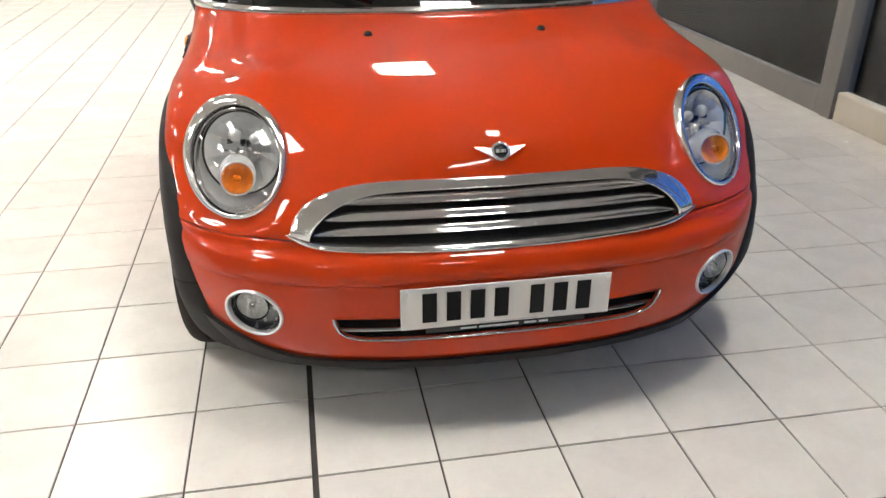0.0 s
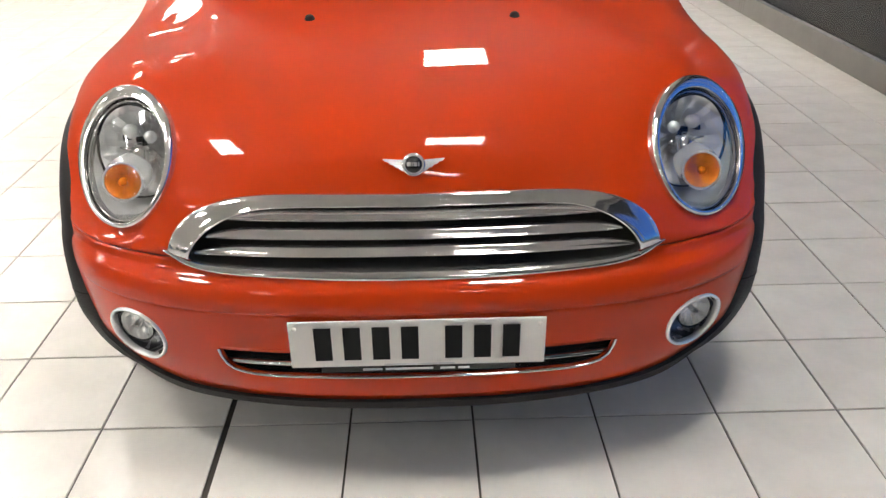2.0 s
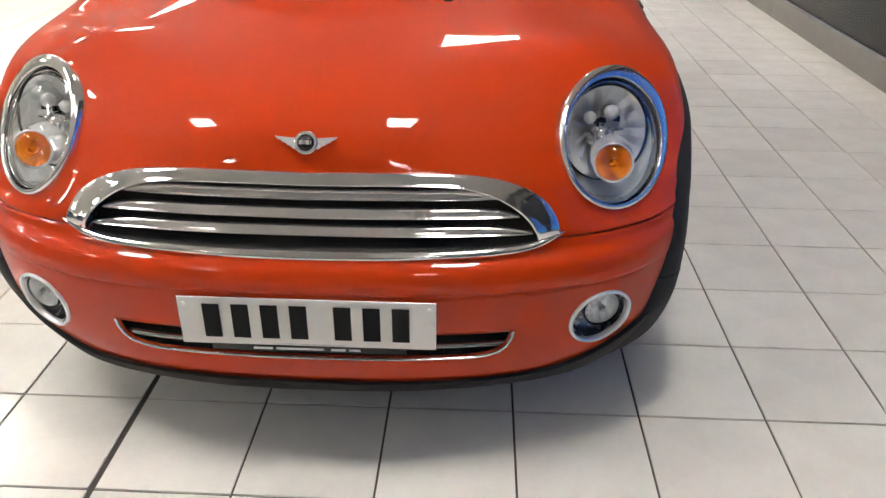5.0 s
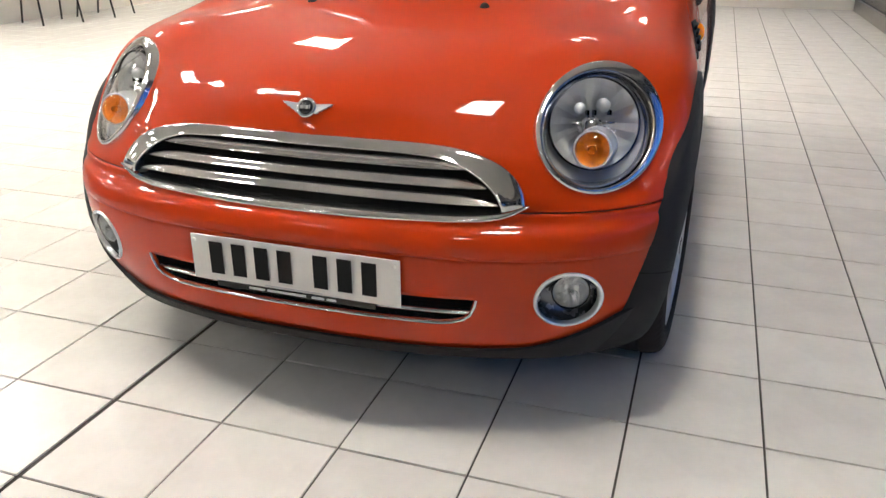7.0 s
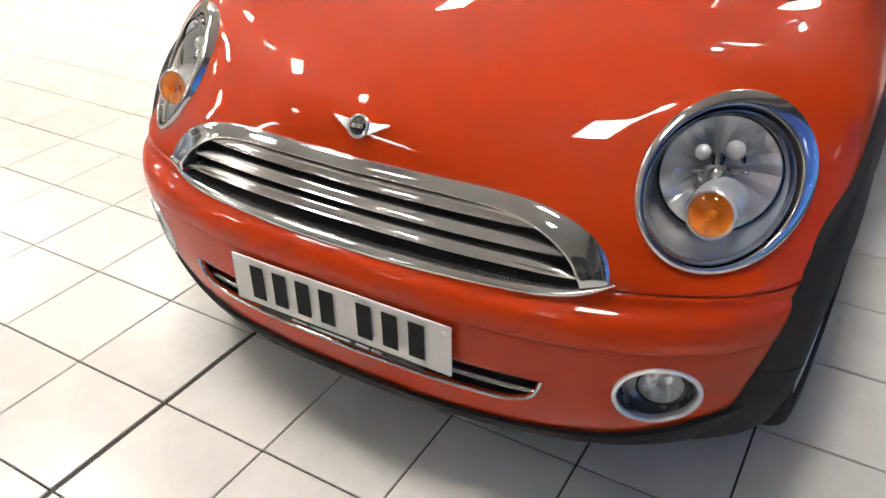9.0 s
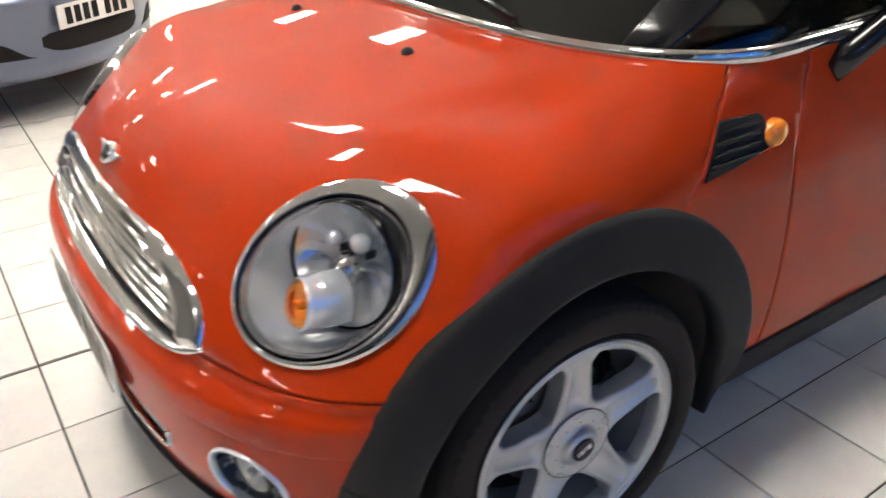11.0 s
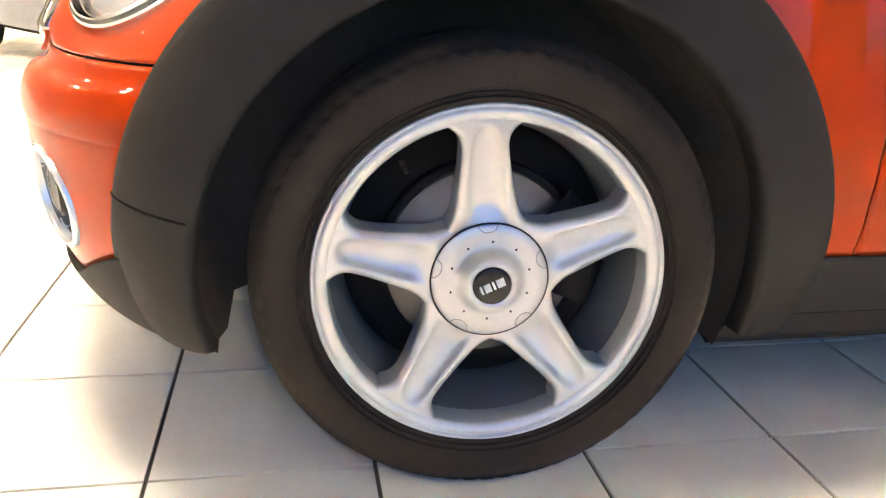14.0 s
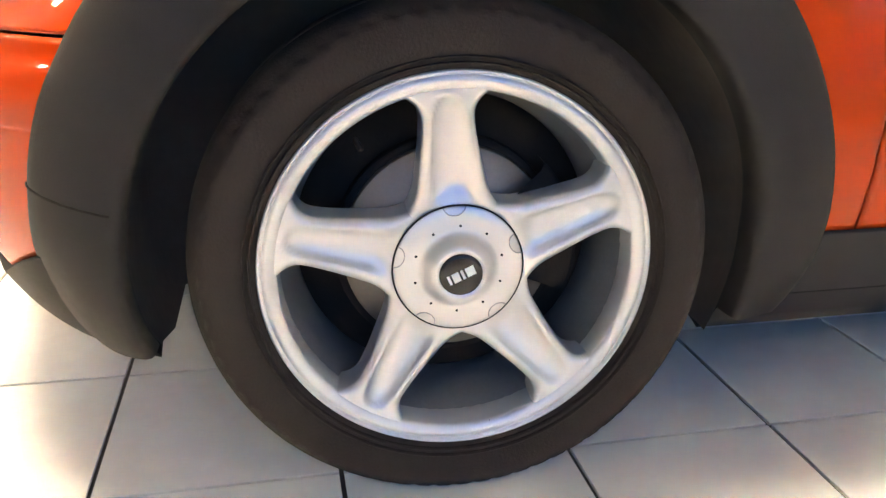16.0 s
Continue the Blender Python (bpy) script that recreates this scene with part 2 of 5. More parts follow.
def cut_outline(bm, poly, e1, e2, origin, keep=lambda c: True, remove=True):
    """Cuts an outline given in the plane of e1, e2 through the sheet along the plane's normal, and takes out what lies inside."""
    e1, e2, origin = Vector(e1), Vector(e2), Vector(origin)
    n = e1.cross(e2)
    flat = lambda c: ((c - origin).dot(e1), (c - origin).dot(e2))  # noqa: E731
    for i in range(len(poly)):
        a, b = Vector(poly[i]), Vector(poly[(i + 1) % len(poly)])
        d = b - a
        if d.length < 1e-6:
            continue
        d.normalize()
        reach = (b - a).length / 2 + 0.03
        mid = (a + b) / 2
        near = []
        for f in bm.faces:
            c = f.calc_center_median()
            if not keep(c):
                continue
            q = Vector(flat(c)) - mid
            if abs(q.dot(d)) < reach and abs(q.x * d.y - q.y * d.x) < 0.05:
                near.append(f)
        if not near:
            continue
        geom = near + list({e for f in near for e in f.edges}) + list({v for f in near for v in f.verts})
        point = origin + e1 * a.x + e2 * a.y
        side = (e1 * d.x + e2 * d.y).cross(n)
        bmesh.ops.bisect_plane(bm, geom=geom, dist=1e-5, plane_co=point, plane_no=side)
    if remove:
        gone = [f for f in bm.faces if keep(f.calc_center_median()) and inside(flat(f.calc_center_median()), poly)]
        bmesh.ops.delete(bm, geom=gone, context="FACES")


def only(bm, test):
    """A copy that keeps the faces whose middle passes the test."""
    other = bm.copy()
    bmesh.ops.delete(other, geom=[f for f in other.faces if not test(f.calc_center_median())], context="FACES")
    return other


# ---- the red hatchback: its skin in numbers (front axle near y = 0, nose towards -y) ----
NOSE = curve([(0.16, -0.640), (0.20, -0.660), (0.245, -0.671), (0.30, -0.680), (0.36, -0.687), (0.42, -0.692), (0.452, -0.6935), (0.4555, -0.6915), (0.4590, -0.6965), (0.475, -0.6970), (0.492, -0.6935), (0.506, -0.6875), (0.515, -0.679), (0.521, -0.668), (0.5255, -0.656), (0.540, -0.648), (0.60, -0.631), (0.66, -0.611), (0.69, -0.600)])
WIDTH = curve([(0.16, 0.735), (0.20, 0.758), (0.245, 0.780), (0.30, 0.800), (0.36, 0.811), (0.45, 0.817), (0.55, 0.818), (0.69, 0.812)])
TAIL = curve([(0.16, 2.90), (0.25, 2.975), (0.45, 2.995), (0.60, 2.97), (0.70, 2.95)])
BULGE = curve([(0.16, 2.30), (0.22, 2.46), (0.28, 2.64), (0.34, 2.74), (0.36, 2.74), (0.42, 2.76), (0.46, 2.76), (0.55, 2.74), (0.63, 2.72), (0.69, 2.62)])
ARCH = (-0.03, 0.298)
REAR_AXLE = (2.437, 0.298)
N_FRONT, N_SIDE, N_REAR = 60, 130, 18


def plan(nose, width, tail, corner=-0.19, back=2.35, power=2.38):
    """Half the outline seen from above, from the middle of the nose to the middle of the tail."""
    out = []
    for i in range(N_FRONT):
        a = math.pi / 2 * i / N_FRONT
        out.append((width * math.sin(a) ** (2 / power), corner - (corner - nose) * math.cos(a) ** (2 / power)))
    for i in range(N_SIDE):
        out.append((width, corner + (back - corner) * i / N_SIDE))
    for i in range(N_REAR + 1):
        a = math.pi / 2 * i / N_REAR
        out.append((width * max(math.cos(a), 0.0) ** (2 / power), back + (tail - back) * math.sin(a) ** (2 / power)))
    return out


def corner_angle(j):
    return 90.0 * j / N_FRONT if j < N_FRONT else 90.0


def hem(j):
    """Height of the line where paint meets the black lower trim."""
    return 0.225 + 0.092 * ease((corner_angle(j) - 35) / 30)


N_HALF = N_FRONT + N_SIDE + N_REAR + 1
SEAM_Z = 0.55


def level_row(height):
    """height(j) gives the height of each point; the outline follows the tables."""
    row = []
    cache = {}
    for j in range(N_HALF):
        z = height(j)
        k = round(z, 4)
        if k not in cache:
            cache[k] = plan(NOSE(min(z, 0.69)), WIDTH(min(z, 0.69)), TAIL(min(z, 0.7)), power=BULGE(min(z, 0.69)))
        x, y = cache[k][j]
        row.append(Vector((x, y, z)))
    return row


def shoulder_lift(j):
    return 0.60 * ease((corner_angle(j) - 45) / 45)


def shoulder_row(z):
    base = level_row(lambda j: z)
    return [Vector((p.x, p.y, SEAM_Z + (z - SEAM_Z) * (1 + shoulder_lift(j)))) for j, p in enumerate(base)]


def belt_height(y):
    return 0.932 + 0.010 * ease((y - 0.1) / 0.25) + 0.028 * ease((y - 0.3) / 1.2)


BELT_N, BELT_W, BELT_C, BELT_P = 0.125, 0.752, 0.445, 2.6


def belt_point(j):
    """The base of the glass: a bow across the cowl, then straight back."""
    y = plan(-0.6, 0.8, 2.95)[j][1] if j >= N_FRONT else 0.0
    if j < N_FRONT or y < BELT_C:
        b = radians(52 * j / N_FRONT if j < N_FRONT else 52 + 38 * (y + 0.19) / (BELT_C + 0.19))
        x, yy = BELT_W * math.sin(b) ** (2 / BELT_P), BELT_C - (BELT_C - BELT_N) * max(math.cos(b), 0.0) ** (2 / BELT_P)
    elif j < N_FRONT + N_SIDE:
        x, yy = BELT_W, y * (2.3 - BELT_C) / (2.35 - BELT_C) + BELT_C * (1 - (2.3 - BELT_C) / (2.35 - BELT_C))
    else:
        x, yy = plan(0.125, BELT_W, 2.72, corner=BELT_C, back=2.3, power=BELT_P)[j]
    return Vector((x, yy, belt_height(yy)))


BELT = [belt_point(j) for j in range(N_HALF)]
RISE_A = curve([(0, 0), (0.06, 0.012), (0.14, 0.035), (0.25, 0.085), (0.38, 0.19), (0.52, 0.35), (0.68, 0.56), (0.84, 0.78), (1, 1)])
RISE_H = curve([(0, 0), (0.06, 0.10), (0.14, 0.23), (0.25, 0.37), (0.38, 0.515), (0.52, 0.655), (0.68, 0.79), (0.84, 0.905), (1, 1)])
SIDE_A = curve([(0, 0), (0.1, 0.03), (0.25, 0.17), (0.5, 0.46), (0.75, 0.73), (1, 1)])
SIDE_H = curve([(0, 0), (0.1, 0.10), (0.25, 0.27), (0.5, 0.53), (0.75, 0.77), (1, 1)])


def shoulder(j, t):
    """How far the skin has gone across and up from the shoulder to the glass."""
    k = ease((corner_angle(j) - 30) / 45)
    return RISE_A(t) * (1 - k) + SIDE_A(t) * k, RISE_H(t) * (1 - k) + SIDE_H(t) * k


def skin():
    """The painted half skin, from the lower trim line up to the glass."""
    rows = []
    for s in (0, 0.06, 0.14, 0.24, 0.34, 0.44, 0.54, 0.64, 0.74, 0.84, 0.92, 0.975):
        rows.append(level_row(lambda j: hem(j) + (0.4535 - hem(j)) * s))
    for z in (0.4535, 0.4555, 0.4575, 0.4595, 0.465, 0.472, 0.480, 0.487, 0.494, 0.500, 0.506, 0.511, 0.516, 0.521, 0.527, 0.534, 0.541, 0.5485):
        rows.append(level_row(lambda j: z))
    for z in (0.5515, 0.556, 0.57, 0.59, 0.61, 0.63, 0.65, 0.668, 0.687):
        rows.append(shoulder_row(z))
    base = rows[-1]
    for k in range(1, 41):
        t = k / 40
        row = []
        for j, (a, b) in enumerate(zip(base, BELT)):
            along, up = shoulder(j, t)
            row.append(Vector((a.x + (b.x - a.x) * along, a.y + (b.y - a.y) * along, a.z + (b.z - a.z) * up)))
        rows.append(row)
    bm = sheet(rows)
    upper = [v for v in bm.verts if v.co.z > 0.60 and v.co.x > 1e-5]
    inner = [v for v in upper if not v.is_boundary]
    middle = [v for v in bm.verts if v.co.z > 0.60 and v.co.x <= 1e-5 and v.co.y < 0.1 and len(v.link_edges) == 3]
    for _ in range(6):
        bmesh.ops.smooth_vert(bm, verts=inner, factor=0.5, use_axis_x=True, use_axis_y=True, use_axis_z=True)
        bmesh.ops.smooth_vert(bm, verts=middle, factor=0.5, use_axis_x=False, use_axis_y=True, use_axis_z=True)
    return bm


# headlamp: an oval lying on the wing
LAMP_C = Vector((0.624, -0.418, 0.704))
_az, _el = 0.669, 0.571
LAMP_N = Vector((math.sin(_az) * math.cos(_el), -math.cos(_az) * math.cos(_el), math.sin(_el)))
_u = Vector((0, 0, 1)).cross(LAMP_N).normalized()
_v = LAMP_N.cross(_u)
LAMP_1 = (math.cos(0.645) * _u + math.sin(0.645) * _v).normalized()
LAMP_2 = LAMP_N.cross(LAMP_1)
LAMP_A, LAMP_B = 0.174, 0.137


def moulded(bm):
    """Draws the wing to the plane of the headlamp, fading out round it."""
    for v in bm.verts:
        d = v.co - LAMP_C
        r = math.hypot(d.dot(LAMP_1) / LAMP_A, d.dot(LAMP_2) / LAMP_B)
        h = d.dot(LAMP_N)
        if r < 2.3 and -0.25 < h < 0.12 and v.co.z > 0.5515:
            aim = -0.030 * max(0.0, r - 1.0) ** 1.5
            fade = (1 - ease((r - 1.0) / 1.3)) * ease((v.co.z - 0.5515) / 0.03)
            v.co += LAMP_N * (aim - h) * fade
    # a raised dome in the middle of the bonnet
    for v in bm.verts:
        if v.co.z < 0.70 or v.co.y > 0.5:
            continue
        edge = 0.345 + 0.25 * (v.co.y + 0.02)
        v.co.z += 0.0008 * (1 - ease((v.co.x - edge + 0.035) / 0.07)) * ease((v.co.y + 0.07 - 0.06 * (v.co.x / 0.3) ** 4) / 0.05)
    free = [v for v in bm.verts if v.co.z > 0.58 and v.co.x > 0.02 and v.co.y < 0.75 and not v.is_boundary]
    for k in range(60):
        reach = 0.10 + 0.60 * (1 - k / 60) ** 3
        bmesh.ops.smooth_vert(bm, verts=[v for v in free if v.co.y < reach], factor=0.5, use_axis_x=True, use_axis_y=True, use_axis_z=True)
    # a long shallow dish between the dome and the crest that runs back from each headlamp
    mid, along = Vector((0.570, -0.030)), Vector((0.35, 0.94)).normalized()
    for v in bm.verts:
        if v.co.z < 0.70 or v.co.y > 0.4:
            continue
        d = v.co.xy - mid
        rho = math.hypot(d.dot(along) / 0.260, d.dot(Vector((along.y, -along.x))) / 0.100)
        v.co.z -= 0.0100 * max(0.0, 1 - rho * rho) ** 2
    # the wing stands out a little beside each headlamp
    for v in bm.verts:
        d = v.co - LAMP_C
        r = math.hypot(d.dot(LAMP_1) / LAMP_A, d.dot(LAMP_2) / LAMP_B)
        k = ease((v.co.z - 0.552) / 0.09) * (1 - ease((v.co.z - 0.70) / 0.14)) * ease((v.co.y + 0.54) / 0.16) * (1 - ease((v.co.y + 0.34) / 0.18)) * ease((r - 0.98) / 0.32)
        if v.co.x > 0.6:
            v.co.x += 0.019 * k
    ring = []
    for v in bm.verts:
        d = v.co - LAMP_C
        r = math.hypot(d.dot(LAMP_1) / LAMP_A, d.dot(LAMP_2) / LAMP_B)
        if 1.04 < r < 2.4 and v.co.x > 0.55 and v.co.z > 0.60 and not v.is_boundary:
            ring.append(v)
    for _ in range(12):
        bmesh.ops.smooth_vert(bm, verts=ring, factor=0.5, use_axis_x=True, use_axis_y=True, use_axis_z=True)
    # the bonnet's corners between grille and headlamps are nearly flat
    corner = Vector((0.41, -0.50, 0.77))
    for k in range(165):
        reach = 0.275 * (1 - 0.5 * k / 165)
        bmesh.ops.smooth_vert(bm, verts=[v for v in bm.verts if (v.co - corner).length < reach and v.co.z > 0.66 and not v.is_boundary], factor=0.5, use_axis_x=True, use_axis_y=True, use_axis_z=True)
    # the flanks lean in towards the glass
    lean = curve([(0.50, 0.0), (0.60, 0.0030), (0.70, 0.0100), (0.80, 0.0190), (0.86, 0.0120), (0.93, 0.0)])
    for v in bm.verts:
        if v.co.x > 0.6 and 0.50 < v.co.z < 0.93:
            v.co.x -= lean(v.co.z) * ease((v.co.y + 0.10) / 0.40)
    return bm


SKIN = moulded(skin())
whole = mirrored(SKIN.copy())
SKIN_TREE = BVHTree.FromBMesh(whole)
whole.free()


def on_skin(p, d):
    """Where a ray meets the skin, or None."""
    place = SKIN_TREE.ray_cast(Vector(p), Vector(d).normalized())[0]
    return place


def front_at(x, z, out=0.0):
    """The point of the nose at x, z, standing proud by out."""
    p = on_skin((x, -1.2, z), (0, 1, 0))
    if p is None:
        p = Vector((x, NOSE(z), z))
    return p + Vector((0, -out, 0))


def side_at(y, z, out=0.0):
    p = on_skin((1.4, y, z), (-1, 0, 0))
    if p is None:
        p = Vector((0.78, y, z))
    return p + Vector((out, 0, 0))


def oval(k, n, shift=(0.0, 0.0), a=LAMP_A, b=LAMP_B):
    return [(shift[0] + a * k * math.cos(2 * math.pi * i / n), shift[1] + b * k * math.sin(2 * math.pi * i / n)) for i in range(n)]


def grille_top(x):
    return 0.5545 + 0.1285 * max(1 - (abs(x) / 0.5) ** 5, 0.0) ** 0.5


def grille_bottom(x):
    return 0.5235 + 0.004 * (x / 0.35) ** 2 + 0.026 * (abs(x) / 0.503) ** 14


def arch_outline(centre, r, n=44):
    return [(centre[0] + r * math.cos(radians(a)), centre[1] + r * math.sin(radians(a))) for a in (360.0 * i / n for i in range(n))]


FOG_C = Vector((0.604, -0.574, 0.3595))
SEAM_P, SEAM_N = Vector((0, 0.258, 0.85)), Vector((0, 1, -0.70)).normalized()
DOOR_Y0, DOOR_Y1 = 0.480, 1.60
GAP = 0.0017

# openings
grille_poly = [(0.488 * i / 12, grille_bottom(0.488 * i / 12) + 0.003) for i in range(13)]
grille_poly += [(x, grille_top(x) - 0.010) for x in (0.488 * math.cos(math.pi / 2 * i / 12) for i in range(13))]
grille_poly = [(-0.05, grille_poly[0][1])] + grille_poly + [(-0.05, grille_top(0) - 0.010)]
cut_outline(SKIN, grille_poly, (1, 0, 0), (0, 0, 1), (0, 0, 0), keep=lambda c: c.y < -0.3)
cut_outline(SKIN, [(-0.05, 0.2985), (0.33, 0.3005), (0.362, 0.3045), (0.388, 0.313), (0.402, 0.326), (0.4125, 0.361), (-0.05, 0.361)], (1, 0, 0), (0, 0, 1), (0, 0, 0), keep=lambda c: c.y < -0.3)
cut_outline(SKIN, oval(1, 28, (FOG_C.x, FOG_C.z), 0.066, 0.0655), (1, 0, 0), (0, 0, 1), (0, 0, 0), keep=lambda c: c.y < -0.3)
cut_outline(SKIN, oval(0.955, 40), LAMP_1, LAMP_2, LAMP_C, keep=lambda c: c.y < 0 and c.z > 0.5 and c.x > 0.3)
for axle in (ARCH, REAR_AXLE):
    cut_outline(SKIN, arch_outline(axle, 0.444), (0, 1, 0), (0, 0, 1), (0, 0, 0), keep=lambda c: c.x > 0.5)
LEAN_Z, LEAN = 0.76, 0.22
bmesh.ops.bisect_plane(SKIN, geom=SKIN.verts[:] + SKIN.edges[:] + SKIN.faces[:], dist=1e-5, plane_co=(0, 0, LEAN_Z), plane_no=(0, 0, 1))
for co, no, over in ((SEAM_P, SEAM_N, None), (Vector((0, DOOR_Y0, LEAN_Z)), Vector((0, 1, 0)), False), (Vector((0, DOOR_Y0, LEAN_Z)), Vector((0, 1, -LEAN)).normalized(), True), (Vector((0, DOOR_Y1, 0)), Vector((0, 1, 0)), None)):
    for s in (-GAP, GAP):
        fs = [f for f in SKIN.faces if over is None or (f.calc_center_median().z > LEAN_Z) == over]
        es = list({e for f in fs for e in f.edges})
        vs = list({v for f in fs for v in f.verts})
        bmesh.ops.bisect_plane(SKIN, geom=vs + es + fs, dist=1e-5, plane_co=co + no * s, plane_no=no)


def panel(c):
    """Which panel a spot of the skin belongs to."""
    d = (c - SEAM_P).dot(SEAM_N)
    if c.y < 0.05 and c.z < 0.5485:
        return "front_bumper"
    if c.y < 0.05 and c.z < 0.5515:
        return "gap"
    if c.z > SEAM_Z and d < -GAP:
        return "bonnet"
    if c.z > SEAM_Z and d < GAP:
        return "gap"
    edge = DOOR_Y0 + LEAN * max(c.z - LEAN_Z, 0.0)
    if c.y < edge - GAP:
        return "front_wing"
    if c.y < edge + GAP or abs(c.y - DOOR_Y1) < GAP:
        return "gap"
    return "door" if c.y < DOOR_Y1 else "rear_body"


car = thing("hatchback_car", "glossy red three-door hatchback with chrome grille and black wheel arches", "car")
for kind in ("bonnet", "front_bumper", "rear_body"):
    solid(part(kind, mirrored(only(SKIN, lambda c: panel(c) == kind)), RED, car), 0.006)
doors = []
for kind in ("front_wing", "door"):
    bit = only(SKIN, lambda c: panel(c) == kind)
    other = flipped(bit)
    for b in (bit, other):
        ob = solid(part(kind, b, RED, car), 0.006)
        if kind == "door":
            doors.append(ob)
SKIN.free()

# black lower trim all round
def lip_base(j):
    return 0.202 - 0.037 * ease((corner_angle(j) - 20) / 50)


rows = []
for s in (0, 0.12, 0.3, 0.5, 0.7, 0.85, 0.97, 1.0):
    lip = level_row(lambda j: lip_base(j) + (hem(j) - lip_base(j)) * s)
    rows.append([Vector((p.x, p.y, p.z)) + Vector((0, -0.010, 0)) * (1 if p.y < -0.19 else 0) + Vector((0.006 if p.x > 0.5 else 0.006 * p.x / 0.5, 0, 0)) for p in lip])
rows = [[p + Vector((-0.06 * min(p.x / 0.4, 1), 0.05, 0.012)) if p.y < 1 else p + Vector((-0.06 * min(p.x / 0.4, 1), -0.05, 0.012)) for p in rows[0]]] + rows
rows.append([p + Vector((-0.02 * min(p.x / 0.4, 1), 0.02, 0.0)) if p.y < 1 else p + Vector((-0.02 * min(p.x / 0.4, 1), -0.02, 0.0)) for p in rows[-1]])
trim = sheet(rows)
for axle in (ARCH, REAR_AXLE):
    cut_outline(trim, arch_outline(axle, 0.372), (0, 1, 0), (0, 0, 1), (0, 0, 0), keep=lambda c: c.x > 0.45)
front_trim = only(trim, lambda c: c.y < 0)
part("front_lip", mirrored(front_trim), BLACK_PLASTIC, car, "textured black plastic lower lip")
side_trim = only(trim, lambda c: 0 < c.y < 2.437)
part("sill", flipped(side_trim), BLACK_PLASTIC, car, "black plastic sill")
part("sill", side_trim, BLACK_PLASTIC, car, "black plastic sill")
part("rear_lip", mirrored(only(trim, lambda c: c.y > 2.437)), BLACK_PLASTIC, car, "black plastic rear apron")
trim.free()

# wheel arches
def lip_half_width(y, z):
    """Half width of the skin at y, z, also below the paint."""
    w = WIDTH(min(max(z, 0.16), 0.69))
    if y < -0.19:
        nose = NOSE(min(max(z, 0.16), 0.69))
        r = min((-0.19 - y) / (-0.19 - nose), 1.0)
        power = BULGE(min(max(z, 0.16), 0.69))
        return w * max(1 - r ** power, 0.0) ** (1 / power)
    return w


ARCH_SECTION = [(0.466, -0.022), (0.465, -0.004), (0.462, 0.003), (0.455, 0.006), (0.44, 0.0085), (0.42, 0.0105), (0.40, 0.0120), (0.385, 0.0130), (0.372, 0.0135), (0.3645, 0.0125), (0.360, 0.006), (0.359, -0.02), (0.363, -0.03)]
ARCH_FRONT = curve([(0.16, 0.730), (0.20, 0.766), (0.27, 0.791), (0.36, 0.808), (0.50, 0.819), (0.63, 0.824), (0.80, 0.821)])
ARCH_REAR = curve([(0.16, 0.812), (0.30, 0.822), (0.63, 0.824), (0.80, 0.821)])


def arch_point(axle, r, out, a):
    """A point of the trim round a wheel: it starts on the skin and flares out towards its inner edge."""
    y, z = axle[0] + r * math.cos(a), axle[1] + r * math.sin(a)
    base = lip_half_width(y if axle is ARCH else 0.5, min(z, 0.66)) + 0.003 - 0.05 * max(z - 0.66, 0.0)
    goal = (ARCH_FRONT if math.cos(a) < 0 and axle is ARCH else ARCH_REAR)(z) - 0.0135
    flare = max(goal - base, 0.0) * min(max(0.464 - r, 0.0) / 0.095, 1.0) ** (0.85 + 0.6 * ease((0.36 - z) / 0.1))
    return Vector((base + flare + out, y, z))


def arch(axle, start, end):
    n = 72
    return sheet([[arch_point(axle, r, out, radians(start + (end - start) * i / n)) for r, out in ARCH_SECTION] for i in range(n + 1)])


for axle, a0, a1 in ((ARCH, -14, 197), (REAR_AXLE, -17, 194)):
    bit = arch(axle, a0, a1)
    other = flipped(bit)
    for b in (bit, other):
        part("wheel_arch_trim", b, BLACK_PLASTIC, car, "textured black plastic wheel arch trim")
# joint lines across the front arch trims
for s in (1, -1):
    pts = [arch_point(ARCH, r, out, radians(167.5)) for r, out in ARCH_SECTION[1:9]]
    part("trim_joint", tube([(s * p.x, p.y, p.z) for p in pts], 0.0016, 6), DARK, car)

# wheel wells
for axle in (ARCH, REAR_AXLE):
    for s in (1, -1):
        def turns(end):
            return [radians(-20 + (end + 20) * i / 40) for i in range(41)]
        edge = [arch_point(axle, 0.363, -0.03, a).x for a in turns(199)]
        rows = [[Vector((s * x, axle[0] + r * math.cos(a), axle[1] + r * math.sin(a))) for a, x in zip(turns(end), line)]
                for line, r, end in ((edge, 0.3635, 199), ([x - 0.03 for x in edge], 0.370, 200), ([0.60] * 41, 0.372, 203), ([0.45] * 41, 0.372, 203), ([0.45] * 41, 0.0, 203))]
        part("wheel_well", sheet(rows), LINER, car, "dark wheel well liner")
